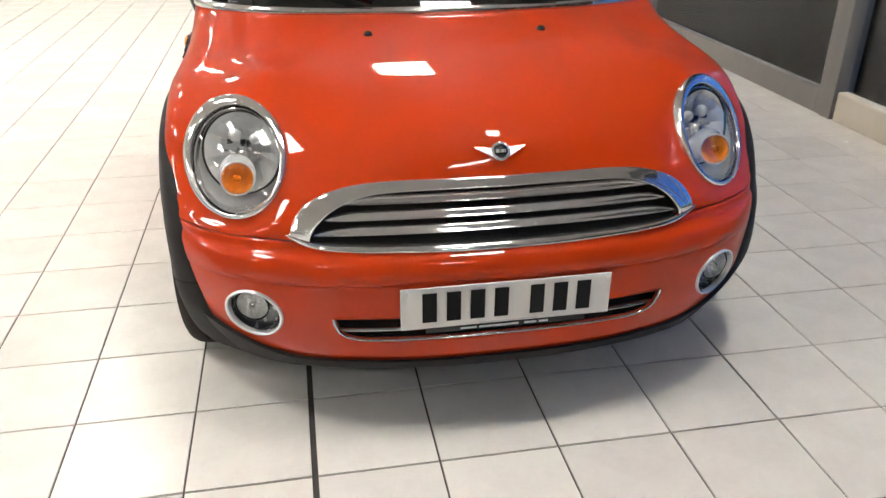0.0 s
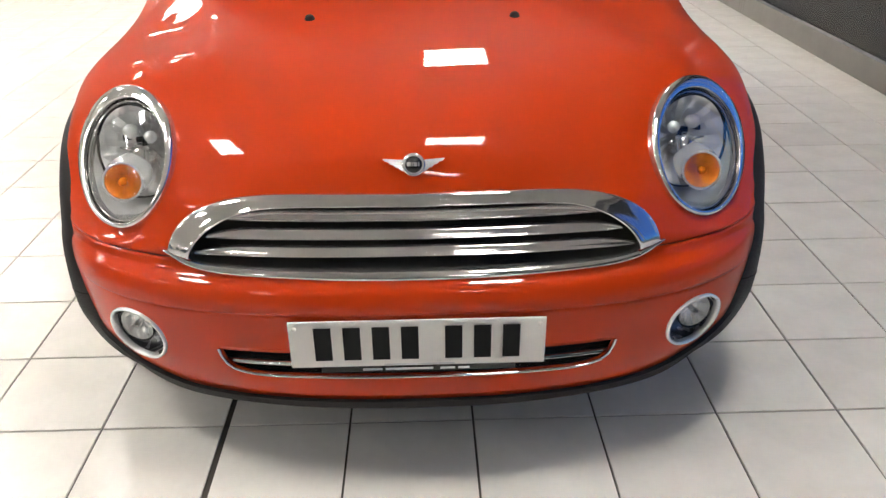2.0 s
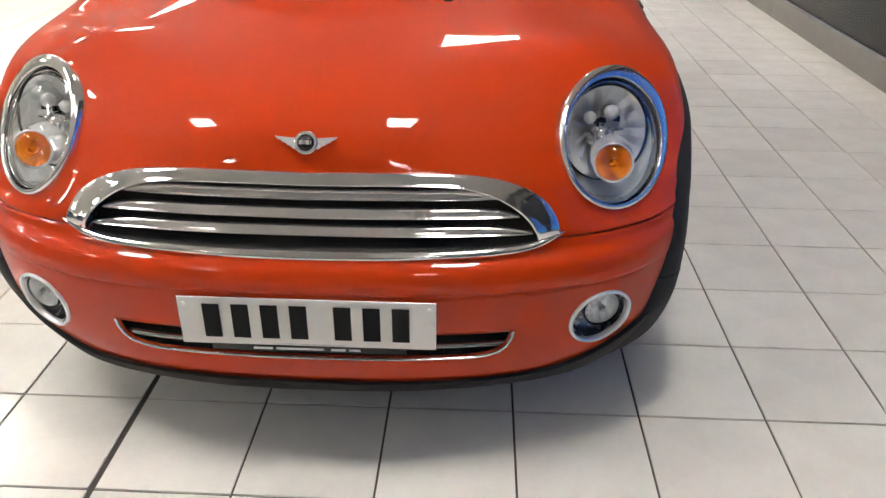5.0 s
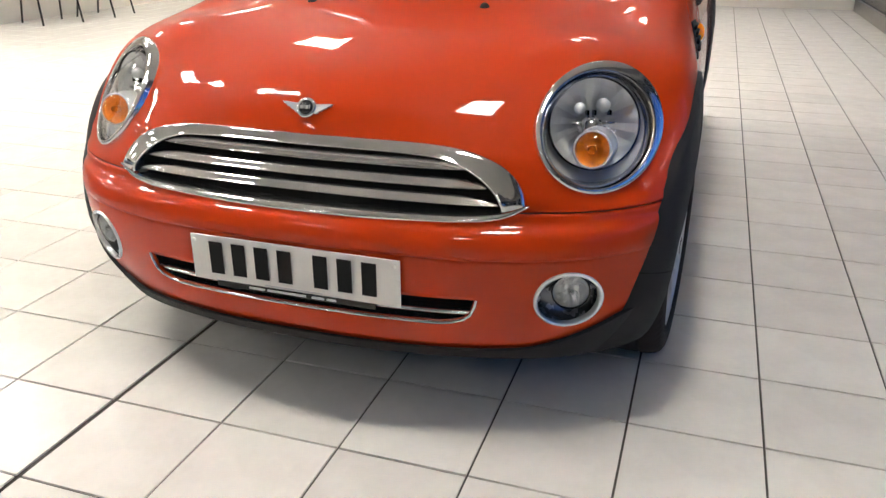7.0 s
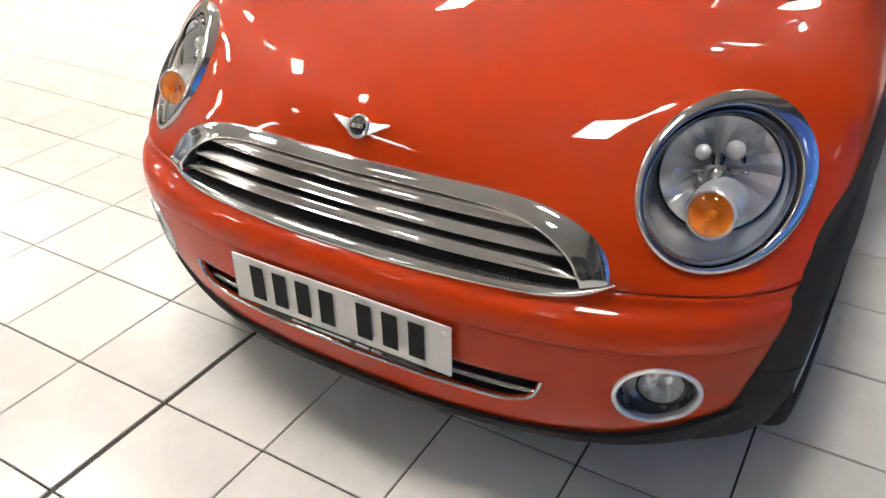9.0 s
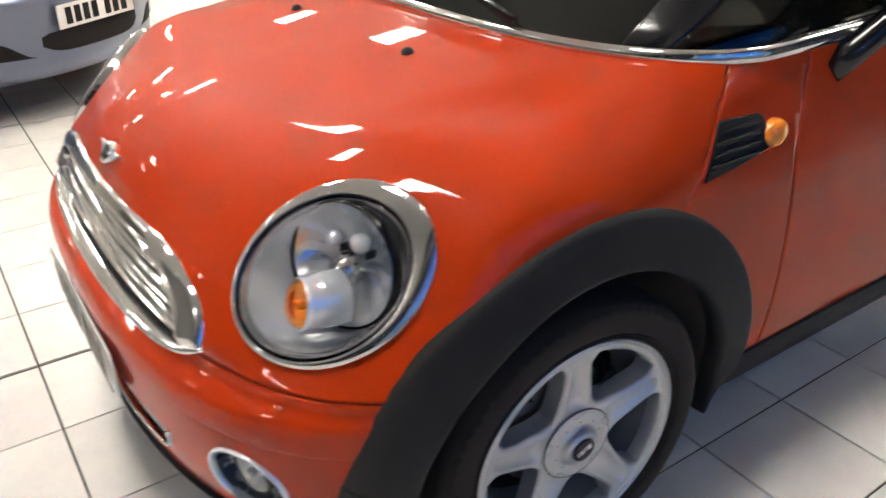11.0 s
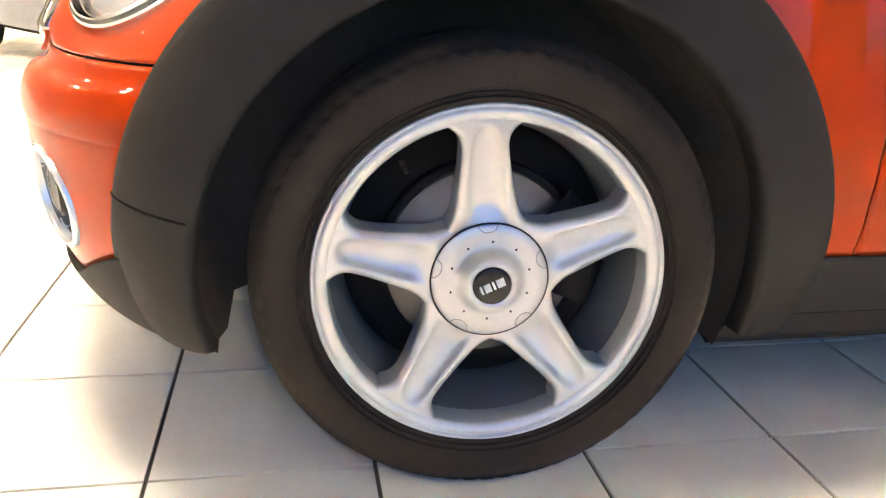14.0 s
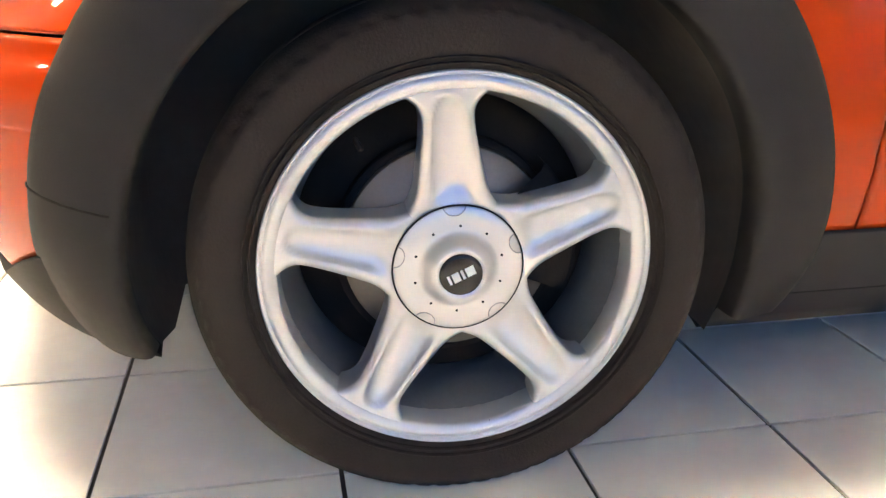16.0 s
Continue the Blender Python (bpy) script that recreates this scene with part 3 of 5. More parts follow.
# dark inner body behind the panel gaps
rows = []
for z, w, f in ((0.20, 0.42, -0.60), (0.30, 0.44, -0.645), (0.46, 0.44, -0.652), (0.53, 0.44, -0.615), (0.62, 0.44, -0.575), (0.70, 0.40, -0.50), (0.80, 0.40, -0.30)):
    rows.append([Vector((x, y, z)) for x, y in plan(f, w, 2.88, corner=-0.3, back=2.5, power=3.5)])
part("inner_body", mirrored(sheet(rows)), DARK, car)
part("underbody", box(-0.44, 0.44, -0.50, 2.75, 0.185, 0.21), DARK, car)
for s in (1, -1):
    rows = [[Vector((s * x, y, z)) for y in (0.34, 1.0, 2.02)] for x, z in ((0.775, 0.22), (0.775, 0.6), (0.765, 0.78), (0.715, 0.90))]
    part("inner_side", sheet(rows), DARK, car)

# ---- front details ----
def draped_band(outline, widths, out, mat, name, label="", close=True):
    """A band along an outline in x, z on the nose: widths are offsets towards the outline's middle, out how proud each edge stands."""
    n = len(outline)
    rows = []
    for w, o in zip(widths, out):
        row = []
        for i, (x, z) in enumerate(outline):
            a, b = (outline[i - 1], outline[(i + 1) % n]) if close else (outline[max(i - 1, 0)], outline[min(i + 1, n - 1)])
            d = Vector((b[0] - a[0], b[1] - a[1])).normalized()
            p = Vector((x, z)) + Vector((-d.y, d.x)) * w
            row.append(front_at(p.x, p.y, o))
        rows.append(row)
    return part(name, sheet(rows, close), mat, car, label)


# grille surround: an arch that widens towards its corners, and a slim lower bar
top_line = [(0.503 * math.sin(math.pi / 2 * i / 40), grille_top(0.4998 * math.sin(math.pi / 2 * i / 40))) for i in range(-40, 41)]
rows = []
for w, o in ((-0.02, 0.0), (-0.02, 0.005), (0.03, 0.0085), (0.08, 0.0095), (0.45, 0.0115), (0.80, 0.0125), (0.84, 0.0145), (0.94, 0.0150), (1.0, 0.010), (1.0, -0.05)):
    row = []
    for i, (x, z) in enumerate(top_line):
        a, b = top_line[max(i - 1, 0)], top_line[min(i + 1, 80)]
        d = Vector((b[0] - a[0], b[1] - a[1])).normalized()
        width = 0.0215 + 0.0260 * ease((abs(x) - 0.30) / 0.2)
        q = Vector((x, z)) + Vector((d.y, -d.x)) * width * w
        q.y = max(q.y, grille_bottom(q.x) + 0.0160 * (1 - 0.97 * (abs(q.x) / 0.513) ** 40) if abs(q.x) < 0.513 else 0.5545)
        row.append(front_at(q.x, q.y, o))
    rows.append(row)
part("grille_surround", sheet(rows), CHROME, car, "polished chrome grille arch")
low_line = [(0.513 * math.sin(math.pi / 2 * i / 40), grille_bottom(0.513 * math.sin(math.pi / 2 * i / 40))) for i in range(-40, 41)]
rows = []
for w, o in ((0.0, 0.0), (0.0, 0.009), (0.002, 0.0145), (0.0075, 0.0180), (0.0130, 0.016), (0.0150, 0.009), (0.0145, -0.01), (0.0100, -0.05)):
    rows.append([front_at(x, z + w * (1 - 0.97 * (abs(x) / 0.513) ** 40), o * (1 - 0.5 * (abs(x) / 0.513) ** 10)) for x, z in low_line])
part("grille_lower_bar", sheet(rows), CHROME, car, "polished chrome lower grille bar")
part("grille_backing", sheet([[front_at(x, z, -0.06) for x in (0.47 * i / 16 for i in range(-16, 17))] for z in (0.535, 0.57, 0.60, 0.63, 0.66, 0.69)]), DARK, car)
for z0, half in ((0.640, 0.374), (0.605, 0.420), (0.5715, 0.447)):
    rows = []
    for dz, o in ((-0.0098, -0.030), (-0.0100, -0.007), (-0.0094, -0.002), (-0.0080, 0.0), (-0.0070, -0.001), (-0.0064, -0.004), (-0.0030, -0.0045), (0.0016, -0.006), (0.0050, -0.0085), (0.0070, -0.0115), (0.0078, -0.015), (0.0074, -0.020), (0.0, -0.030)):
        row = []
        for i in range(-36, 37):
            f = math.sin(math.pi / 2 * i / 36)
            k = max(1 - max((abs(f) - 0.76) / 0.24, 0.0) ** 2, 0.05) ** 0.7
            row.append(front_at(half * f, z0 - 0.0075 * (1 - k) + dz * k, o * (0.4 + 0.6 * k) + 0.002))
        rows.append(row)
    part("grille_slat", sheet(rows), SATIN, car, "satin chrome grille slat")

# round emblem with two swept wings, no lettering
b_c = on_skin((0, -1.2, 0.7335), (0, 1, 0))
b_n = (front_at(0.0, 0.724) - front_at(0.0, 0.742)).cross(Vector((1, 0, 0))).normalized()
if b_n.y > 0:
    b_n = -b_n
b_u = Vector((1, 0, 0))
b_v = b_n.cross(b_u)
b_m = Matrix((b_u, b_v, b_n)).transposed().to_4x4()
b_m.translation = b_c
emblem = part("emblem", turned([(0.0, 0.0075), (0.016, 0.007), (0.019, 0.008), (0.022, 0.008), (0.0235, 0.004), (0.0235, -0.01)], b_m, 32), CHROME, car, "round winged chrome emblem")
part("emblem_disc", turned([(0, 0.0088), (0.0165, 0.0080), (0.0168, 0.004)], b_m, 28), GLOSS_BLACK, emblem)
for x0, x1 in ((-0.0130, -0.0055), (-0.0038, -0.0018), (0.0, 0.0070), (0.0092, 0.0112)):
    part("emblem_bar", slab([(x0, -0.0040), (x1, -0.0040), (x1, 0.0040), (x0, 0.0040)], 0.0012, b_m @ Matrix.Translation((0, 0, 0.0082))), SATIN, emblem, smooth=False)
for s in (1, -1):
    for k in range(4):
        y0 = 0.010 - 0.0058 * k
        length = 0.062 - 0.010 * k
        bm = slab([(s * 0.021, y0), (s * length, y0 + 0.003), (s * (length - 0.006), y0 - 0.0035), (s * 0.021, y0 - 0.005)], 0.006, b_m @ Matrix.Translation((0, 0, -0.002)))
        bevelled(part("emblem_wing", bm, PALE_CHROME, emblem, smooth=False), 0.001)

# number plate, its characters as plain bars
plate_m = pose(0, -0.702, 0.395, 90, 0, 0)
plate = part("number_plate", slab([(-0.26, -0.0555), (0.26, -0.0555), (0.26, 0.0555), (-0.26, 0.0555)], -0.004, plate_m), PLATE, car, "white front number plate with black bars", smooth=False)
bevelled(plate, 0.0015)
for k in range(7):
    x = -0.1915 + 0.0585 * k + (0.030 if k > 3 else 0)
    part("plate_bar", slab([(x - 0.0175, -0.0395), (x + 0.0175, -0.0395), (x + 0.0175, 0.0395), (x - 0.0175, 0.0395)], 0.0006, plate_m @ Matrix.Translation((0, 0.004, 0.0045))), INK, plate, smooth=False)
for x in (-0.247, 0.247):
    part("plate_screw", turned([(0, 0.0018), (0.004, 0.0015), (0.0055, 0)], plate_m @ Matrix.Translation((x, 0.042, 0.004)), 16), PLATE, plate)
part("plate_print", slab([(-0.07, -0.0500), (0.075, -0.0500), (0.075, -0.0465), (-0.07, -0.0465)], 0.0005, plate_m @ Matrix.Translation((0, 0, 0.0045))), PALE_INK, plate, smooth=False)
holder = part("plate_holder", box(-0.20, 0.20, -0.702, -0.690, 0.3255, 0.3385), GLOSS_BLACK, car, "black dealer strip below the plate", smooth=False)
for x0, x1 in ((-0.115, -0.075), (-0.068, 0.03), (0.045, 0.075), (0.082, 0.105)):
    part("strip_print", box(x0, x1, -0.7026, -0.7018, 0.3295, 0.3345), PALE_INK, holder, smooth=False)

# lower intake
in_line = [(0.4145, 0.364), (0.411, 0.346), (0.402, 0.325), (0.388, 0.312), (0.362, 0.3035)] + [(0.33 * (1 - i / 10), 0.2995 - 0.0015 * (1 - abs(1 - i / 10))) for i in range(0, 21)] + [(-0.362, 0.3035), (-0.388, 0.312), (-0.402, 0.325), (-0.411, 0.346), (-0.4145, 0.364)]
draped_band(in_line, (-0.001, 0.0, 0.002, 0.005, 0.0065, 0.0065), (-0.002, 0.004, 0.006, 0.005, 0.0, -0.05), CHROME, "intake_trim", "slim chrome intake trim", close=False)
part("intake_back", sheet([[front_at(x, z, -0.055) for x in (0.43 * i / 12 for i in range(-12, 13))] for z in (0.285, 0.31, 0.335, 0.385)]), DARK, car)
part("intake_bar", sheet([[front_at(x, z, o) for x in (0.405 * i / 24 for i in range(-24, 25))] for z, o in ((0.3145, -0.04), (0.3145, -0.014), (0.317, -0.009), (0.322, -0.008), (0.3265, -0.018), (0.3265, -0.04))]), CHROME, car, "chrome intake bar")

# washer nozzles
for x in (-0.252, 0.252):
    p = on_skin((x, -0.042, 1.5), (0, 0, -1))
    part("washer_nozzle", turned([(0, 0.011), (0.006, 0.0105), (0.0095, 0.008), (0.0125, 0.002), (0.0135, -0.004)], Matrix.Translation(p) @ pose(0, 0, 0, 14, 0, 0), 18), BLACK_PLASTIC, car, "small black washer nozzle")

# fog lamps
def fog_lamp(s):
    c = front_at(FOG_C.x, FOG_C.z)
    n = Vector((math.sin(0.50), -math.cos(0.50), -0.10)).normalized()
    into = Vector((-n.x * 0.7, -n.y, 0)).normalized()

    def ring(k, o, direction):
        row = []
        for x, z in oval(k, 44, (FOG_C.x, FOG_C.z), 0.066, 0.0655):
            p = front_at(x, z) + direction * o
            row.append(Vector((s * p.x, p.y, p.z)))
        return row

    lamp = part("fog_lamp", sheet([ring(k, o, n) for k, o in ((1.06, -0.005), (1.06, 0.003), (1.04, 0.006), (1.00, 0.0065), (0.955, 0.005), (0.925, 0.001), (0.91, -0.008))], True), PALE_CHROME, car, "round front fog lamp with a pale chrome ring")
    part("bowl", sheet([ring(k, o, into) for k, o in ((0.915, 0.004), (0.90, 0.018), (0.86, 0.032), (0.74, 0.043), (0.5, 0.050), (0.25, 0.053), (0.001, 0.054))], True), BOWL, lamp, "smooth dark grey bowl")
    m = Matrix.Translation(c + Vector((0.004, 0.010, 0.016))) @ (Vector((math.sin(0.30), -math.cos(0.30), -0.04))).to_track_quat("Z", "Y").to_matrix().to_4x4()
    drum = turned([(0.0405, -0.045), (0.0425, -0.004), (0.0425, 0.0005), (0.0405, 0.0015), (0.0392, -0.003)], m, 40)
    lens = turned([(0.0396, -0.001), (0.033, 0.005), (0.022, 0.009), (0.007, 0.011), (0, 0.011)], m, 40)
    bulb = turned([(0, 0.004), (0.007, 0.002), (0.008, -0.006), (0.006, -0.026)], m, 16)
    rows = []
    for q in (1.0, 0.86, 0.7, 0.5, 0.3, 0.02):
        rows.append([m @ Vector((0.0392 * q * math.cos(a), 0.0392 * q * math.sin(a), -0.026 + 0.023 * q * q + (0.0030 if int(math.floor(0.0392 * q * math.cos(a) / 0.0085)) % 2 else 0.0) * (q < 0.95))) for a in (2 * math.pi * i / 40 for i in range(40))])
    mirror = sheet(rows, True)
    for name, bm, mat in (("lamp_drum", drum, GLOSS_BLACK), ("reflector", mirror, FACETS), ("lens", lens, LENS), ("bulb", bulb, SATIN)):
        ob = part(name, bm if s > 0 else flipped(bm), mat, lamp, smooth=name != "reflector")
        if name == "lens":
            ob.visible_shadow = False


# headlamps
def lamp_point(x, y, h):
    return LAMP_C + LAMP_1 * x + LAMP_2 * y + LAMP_N * h


def lamp_height(x, y):
    """Height of the skin over the lamp's plane."""
    p = on_skin(lamp_point(x, y, 0.25), -LAMP_N)
    return 0.0 if p is None else max(min((p - LAMP_C).dot(LAMP_N), 0.05), -0.06)


INNER_SHIFT = (-0.015, 0.001)
INNER_A, INNER_B = 0.1505, 0.120


def headlamp(s):
    n = 56
    flip = lambda v: Vector((s * v.x, v.y, v.z))  # noqa: E731
    outer = oval(1.0, n)
    inner_line = oval(1.0, n, INNER_SHIFT, INNER_A, INNER_B)
    edge = [lamp_height(*p) for p in outer]
    edge = [0.5 * sum(edge[(i + k) % n] for k in range(-4, 5)) / 9 for i in range(n)]
    rows = []
    for t, o in ((-0.03, -0.035), (-0.02, 0.002), (0.03, 0.0065), (0.10, 0.0085), (0.5, 0.0105), (0.9, 0.0125), (0.98, 0.0115), (1.0, 0.008), (1.01, -0.03)):
        row = []
        for i in range(n):
            x = outer[i][0] + (inner_line[i][0] - outer[i][0]) * t
            y = outer[i][1] + (inner_line[i][1] - outer[i][1]) * t
            row.append(flip(lamp_point(x, y, edge[i] * (1 - 0.15 * t) + o)))
        rows.append(row)
    lamp = part("headlamp", sheet(rows, True), CHROME, car, "oval clear headlamp in a polished chrome ring")
    def ring(k, o):
        return [flip(lamp_point(INNER_SHIFT[0] + (p[0] - INNER_SHIFT[0]) * k, INNER_SHIFT[1] + (p[1] - INNER_SHIFT[1]) * k, edge[i] * 0.85 * k * k + o)) for i, p in enumerate(inner_line)]
    part("gap_seal", sheet([ring(1.0, -0.010), ring(0.962, -0.010), ring(0.958, -0.004), ring(0.95, -0.004)], True), GLOSS_BLACK, lamp)
    part("inner_rim", sheet([ring(0.968, -0.01), ring(0.966, 0.001), ring(0.960, 0.0035), ring(0.950, 0.004), ring(0.925, 0.001), ring(0.905, -0.006), ring(0.89, -0.03)], True), CHROME, lamp)
    lens = part("lens", sheet([ring(k, 0.003 + 0.016 * (1 - k * k)) for k in (0.948, 0.88, 0.75, 0.6, 0.45, 0.3, 0.15, 0.01)], True), LENS, lamp)
    lens.visible_shadow = False
    # reflector bowl with flutes
    bowl = []
    for k, o in ((0.90, -0.006), (0.86, -0.024), (0.78, -0.044), (0.68, -0.062), (0.55, -0.076), (0.4, -0.085), (0.22, -0.090), (0.01, -0.092)):
        bowl.append(ring(k, o))
    part("reflector", sheet(bowl, True), REFLECTOR, lamp, "mirror-bright reflector bowl")
    ax = Vector((0.36, -0.90, 0.20)).normalized()
    for (cx, cy, ch), r, mat, name in (((0.010, 0.010, -0.026), 0.099, FACETS, "main_reflector"),):
        c = lamp_point(cx, cy, ch)
        m = Matrix.Translation(c) @ ax.to_track_quat("Z", "Y").to_matrix().to_4x4()
        rows = []
        rng = random.Random(11)
        for k in range(8):
            q = k / 7
            row = []
            for i in range(28):
                a = 2 * math.pi * i / 28
                step = 0.0035 * (1 if i % 2 else -1) * ease(q * 1.6) * (1 - 0.6 * (q > 0.95))
                row.append(flip(m @ Vector((r * q * math.cos(a), r * q * math.sin(a), -0.048 + 0.045 * q * q + step * 0.5 + rng.uniform(-0.0014, 0.0014)))))
            rows.append(row)
        part(name, sheet(rows, True), mat, lamp, "faceted mirror reflector", smooth=False)
        globe = turned([(0.030 * math.sin(radians(t)), -0.020 + 0.030 * math.cos(radians(t))) for t in (0.1, 20, 40, 60, 80, 100, 120)], m @ Matrix.Translation((-0.004, -0.012, 0)), 28)
        part("lamp_globe", globe if s > 0 else flipped(globe), CHROME, lamp)
        for dx, dy, br in ((-0.030, 0.034, 0.014), (0.022, 0.040, 0.017)):
            bulb = turned([(br * math.sin(radians(t)), -0.016 + br * math.cos(radians(t))) for t in (0.1, 25, 50, 75, 100, 130)], m @ Matrix.Translation((dx, dy, 0)), 20)
            part("lamp_bulb", bulb if s > 0 else flipped(bulb), PALE_CHROME, lamp)
        for dx in (-0.012, 0.004, 0.038):
            fin = box(dx - 0.0025, dx + 0.0025, 0.018, 0.030, -0.034, -0.012)
            bmesh.ops.transform(fin, matrix=m, verts=fin.verts)
            part("reflector_fin", fin if s > 0 else flipped(fin), GLOSS_BLACK, lamp, smooth=False)
        collar = turned([(r * 1.005, -0.006), (r * 1.01, 0.001), (r * 1.03, 0.002), (r * 1.045, -0.002), (r * 1.045, -0.02)], m, 64)
        part("reflector_collar", collar if s > 0 else flipped(collar), GLOSS_BLACK, lamp)
        shield = turned([(0, 0.0), (0.010, -0.001), (0.015, -0.006), (0.016, -0.02), (0.010, -0.028), (0.008, -0.045)], m, 24)
        part("bulb_shield", shield if s > 0 else flipped(shield), CHROME, lamp)
        for dx in (-0.028, 0.028):
            strut = tube([m @ Vector((dx * 1.7, 0.002, -0.012)), m @ Vector((dx * 0.5, 0, -0.014))], 0.0035, 8)
            part("shield_strut", strut if s > 0 else flipped(strut), SATIN, lamp)
    # amber indicator in the lower inner corner
    c = Vector((0.616, -0.470, 0.664))
    m = Matrix.Translation(c) @ Vector((-0.10, -0.94, 0.26)).normalized().to_track_quat("Z", "Y").to_matrix().to_4x4()
    ball = turned([(0.038 * math.sin(radians(t)), 0.021 * math.cos(radians(t))) for t in (0.1, 15, 30, 45, 60, 75, 90)] + [(0.037, -0.02)], m, 32)
    rim = turned([(0.039, -0.012), (0.0415, -0.002), (0.042, 0.003), (0.0395, 0.0045), (0.0375, 0.003)], m, 32)
    part("indicator", ball if s > 0 else flipped(ball), AMBER_GLASS, lamp, "amber indicator bulb cover").visible_shadow = False
    back = turned([(0.0375, -0.004), (0.030, -0.014), (0.014, -0.020), (0, -0.021)], m, 24)
    bulb = turned([(0, 0.013), (0.007, 0.010), (0.0095, 0.001), (0.006, -0.020)], m, 16)
    part("indicator_cup", back if s > 0 else flipped(back), AMBER_CUP, lamp)
    lean = Matrix.Translation(c) @ Vector((-0.06, -0.99, 0.10)).normalized().to_track_quat("Z", "Y").to_matrix().to_4x4()
    tunnel = turned([(0.0405, -0.002), (0.0415, -0.010), (0.0420, -0.012), (0.0425, -0.028), (0.0440, -0.030), (0.0455, -0.068)], lean, 32)
    part("indicator_housing", tunnel if s > 0 else flipped(tunnel), REFLECTOR, lamp, "bright chromed indicator housing")
    part("indicator_bulb", bulb if s > 0 else flipped(bulb), PALE_CHROME, lamp)
    part("indicator_rim", rim if s > 0 else flipped(rim), PALE_CHROME, lamp)


for s in (1, -1):
    fog_lamp(s)
    headlamp(s)

# side vents with repeaters, behind the bonnet's edge
for s in (1, -1):
    outline = [(0.214, 0.759), (0.261, 0.847), (0.271, 0.853), (0.369, 0.850), (0.381, 0.842), (0.401, 0.792), (0.394, 0.784), (0.309, 0.769)]
    rows = []
    mid = (0.309, 0.809)
    for k, o in ((1.0, -0.004), (1.0, 0.003), (0.95, 0.005), (0.6, 0.004), (0.02, 0.004)):
        rows.append([Vector((s * side_at(mid[0] + (y - mid[0]) * k, mid[1] + (z - mid[1]) * k, o).x, mid[0] + (y - mid[0]) * k, mid[1] + (z - mid[1]) * k)) for y, z in outline])
    vent = part("side_vent", sheet(rows, True), BLACK_PLASTIC, car, "black side vent with an amber repeater")
    for k in range(4):
        z = 0.782 + 0.018 * k
        y0 = 0.231 + 0.010 * k
        pts = [(s * side_at(y, z, 0.007).x, y, z + 0.03 * (y - y0)) for y in (y0, y0 + 0.05, 0.359)]
        part("vent_rib", tube(pts, 0.0045, 6), BLACK_PLASTIC, vent)
    c = side_at(0.410, 0.809, 0.006)
    m = Matrix.Translation((s * c.x, c.y, c.z)) @ Vector((s, 0, 0.1)).to_track_quat("Z", "Y").to_matrix().to_4x4()
    part("repeater", turned([(0.0, 0.016), (0.012, 0.0145), (0.022, 0.009), (0.0265, 0.002), (0.027, -0.01)], m, 28, squash=(1.15, 1)), AMBER, vent, "round amber repeater")

# chrome line under the glass
belt_pts = BELT + [Vector((-p.x, p.y, p.z)) for p in reversed(BELT[1:-1])]
part("waistline_chrome", tube([p + Vector((0, 0, 0.004)) for p in belt_pts[::2]], 0.0155, 10, closed=True, flat=0.7), CHROME, car, "chrome strip along the base of the glass")

# greenhouse
def roof_line(y):
    return 1.345 + 0.02 * ease((y - 0.7) / 0.6) - 0.03 * ease((y - 1.9) / 0.6)


ROOF = [Vector((x, y, roof_line(y))) for x, y in plan(0.55, 0.565, 2.46, corner=0.90, back=2.15, power=3.0)]


def glass_band(j0, j1, t0=0.0, t1=1.0, out=0.0):
    rows = []
    for k in range(9):
        t = t0 + (t1 - t0) * k / 8
        row = []
        for j in range(j0, j1 + 1):
            p = BELT[j].lerp(ROOF[j], t)
            bow = 0.03 * math.sin(math.pi * t)
            row.append(p + Vector((bow if j >= N_FRONT else bow * p.x, -bow if j < N_FRONT else 0, 0)) + Vector((out * p.x, 0, 0)))
        rows.append(row)
    return sheet(rows)


j_pillar = int(N_FRONT * 0.86)
screen = part("windscreen", mirrored(glass_band(0, j_pillar)), WINDOW, car, "dark tinted windscreen")
screen.visible_shadow = False
part("rear_window", mirrored(glass_band(N_FRONT + N_SIDE + 3, N_HALF - 1)), WINDOW, car, "tinted rear window")
for name, j0, j1, mat in (("windscreen_pillar", j_pillar, N_FRONT + 3, GLOSS_BLACK), ("side_window", N_FRONT + 3, N_FRONT + 80, WINDOW), ("door_pillar", N_FRONT + 80, N_FRONT + 85, GLOSS_BLACK), ("rear_side_window", N_FRONT + 85, N_FRONT + N_SIDE - 8, WINDOW), ("rear_pillar", N_FRONT + N_SIDE - 8, N_FRONT + N_SIDE + 3, GLOSS_BLACK)):
    bit = glass_band(j0, j1)
    other = flipped(bit)
    for b in (bit, other):
        solid(part(name, b, mat, car), 0.004)
roof_rows = []
for k, h in ((1.03, -0.012), (1.02, 0.004), (0.97, 0.013), (0.9, 0.016), (0.8, 0.016), (0.65, 0.016), (0.5, 0.016), (0.35, 0.016), (0.2, 0.016), (0.01, 0.016)):
    row = []
    for p in ROOF:
        x, y = p.x * k, 1.5 + (p.y - 1.5) * k
        dome = max(1 - (x / 0.575) ** 2, 0.0) * max(1 - ((y - 1.5) / 0.97) ** 2, 0.0) if k < 1 else 0.0
        row.append(Vector((x, y, roof_line(y) + h + 0.056 * dome)))
    roof_rows.append(row)
solid(part("roof", mirrored(sheet(roof_rows)), RED, car, "red painted roof"), 0.01)

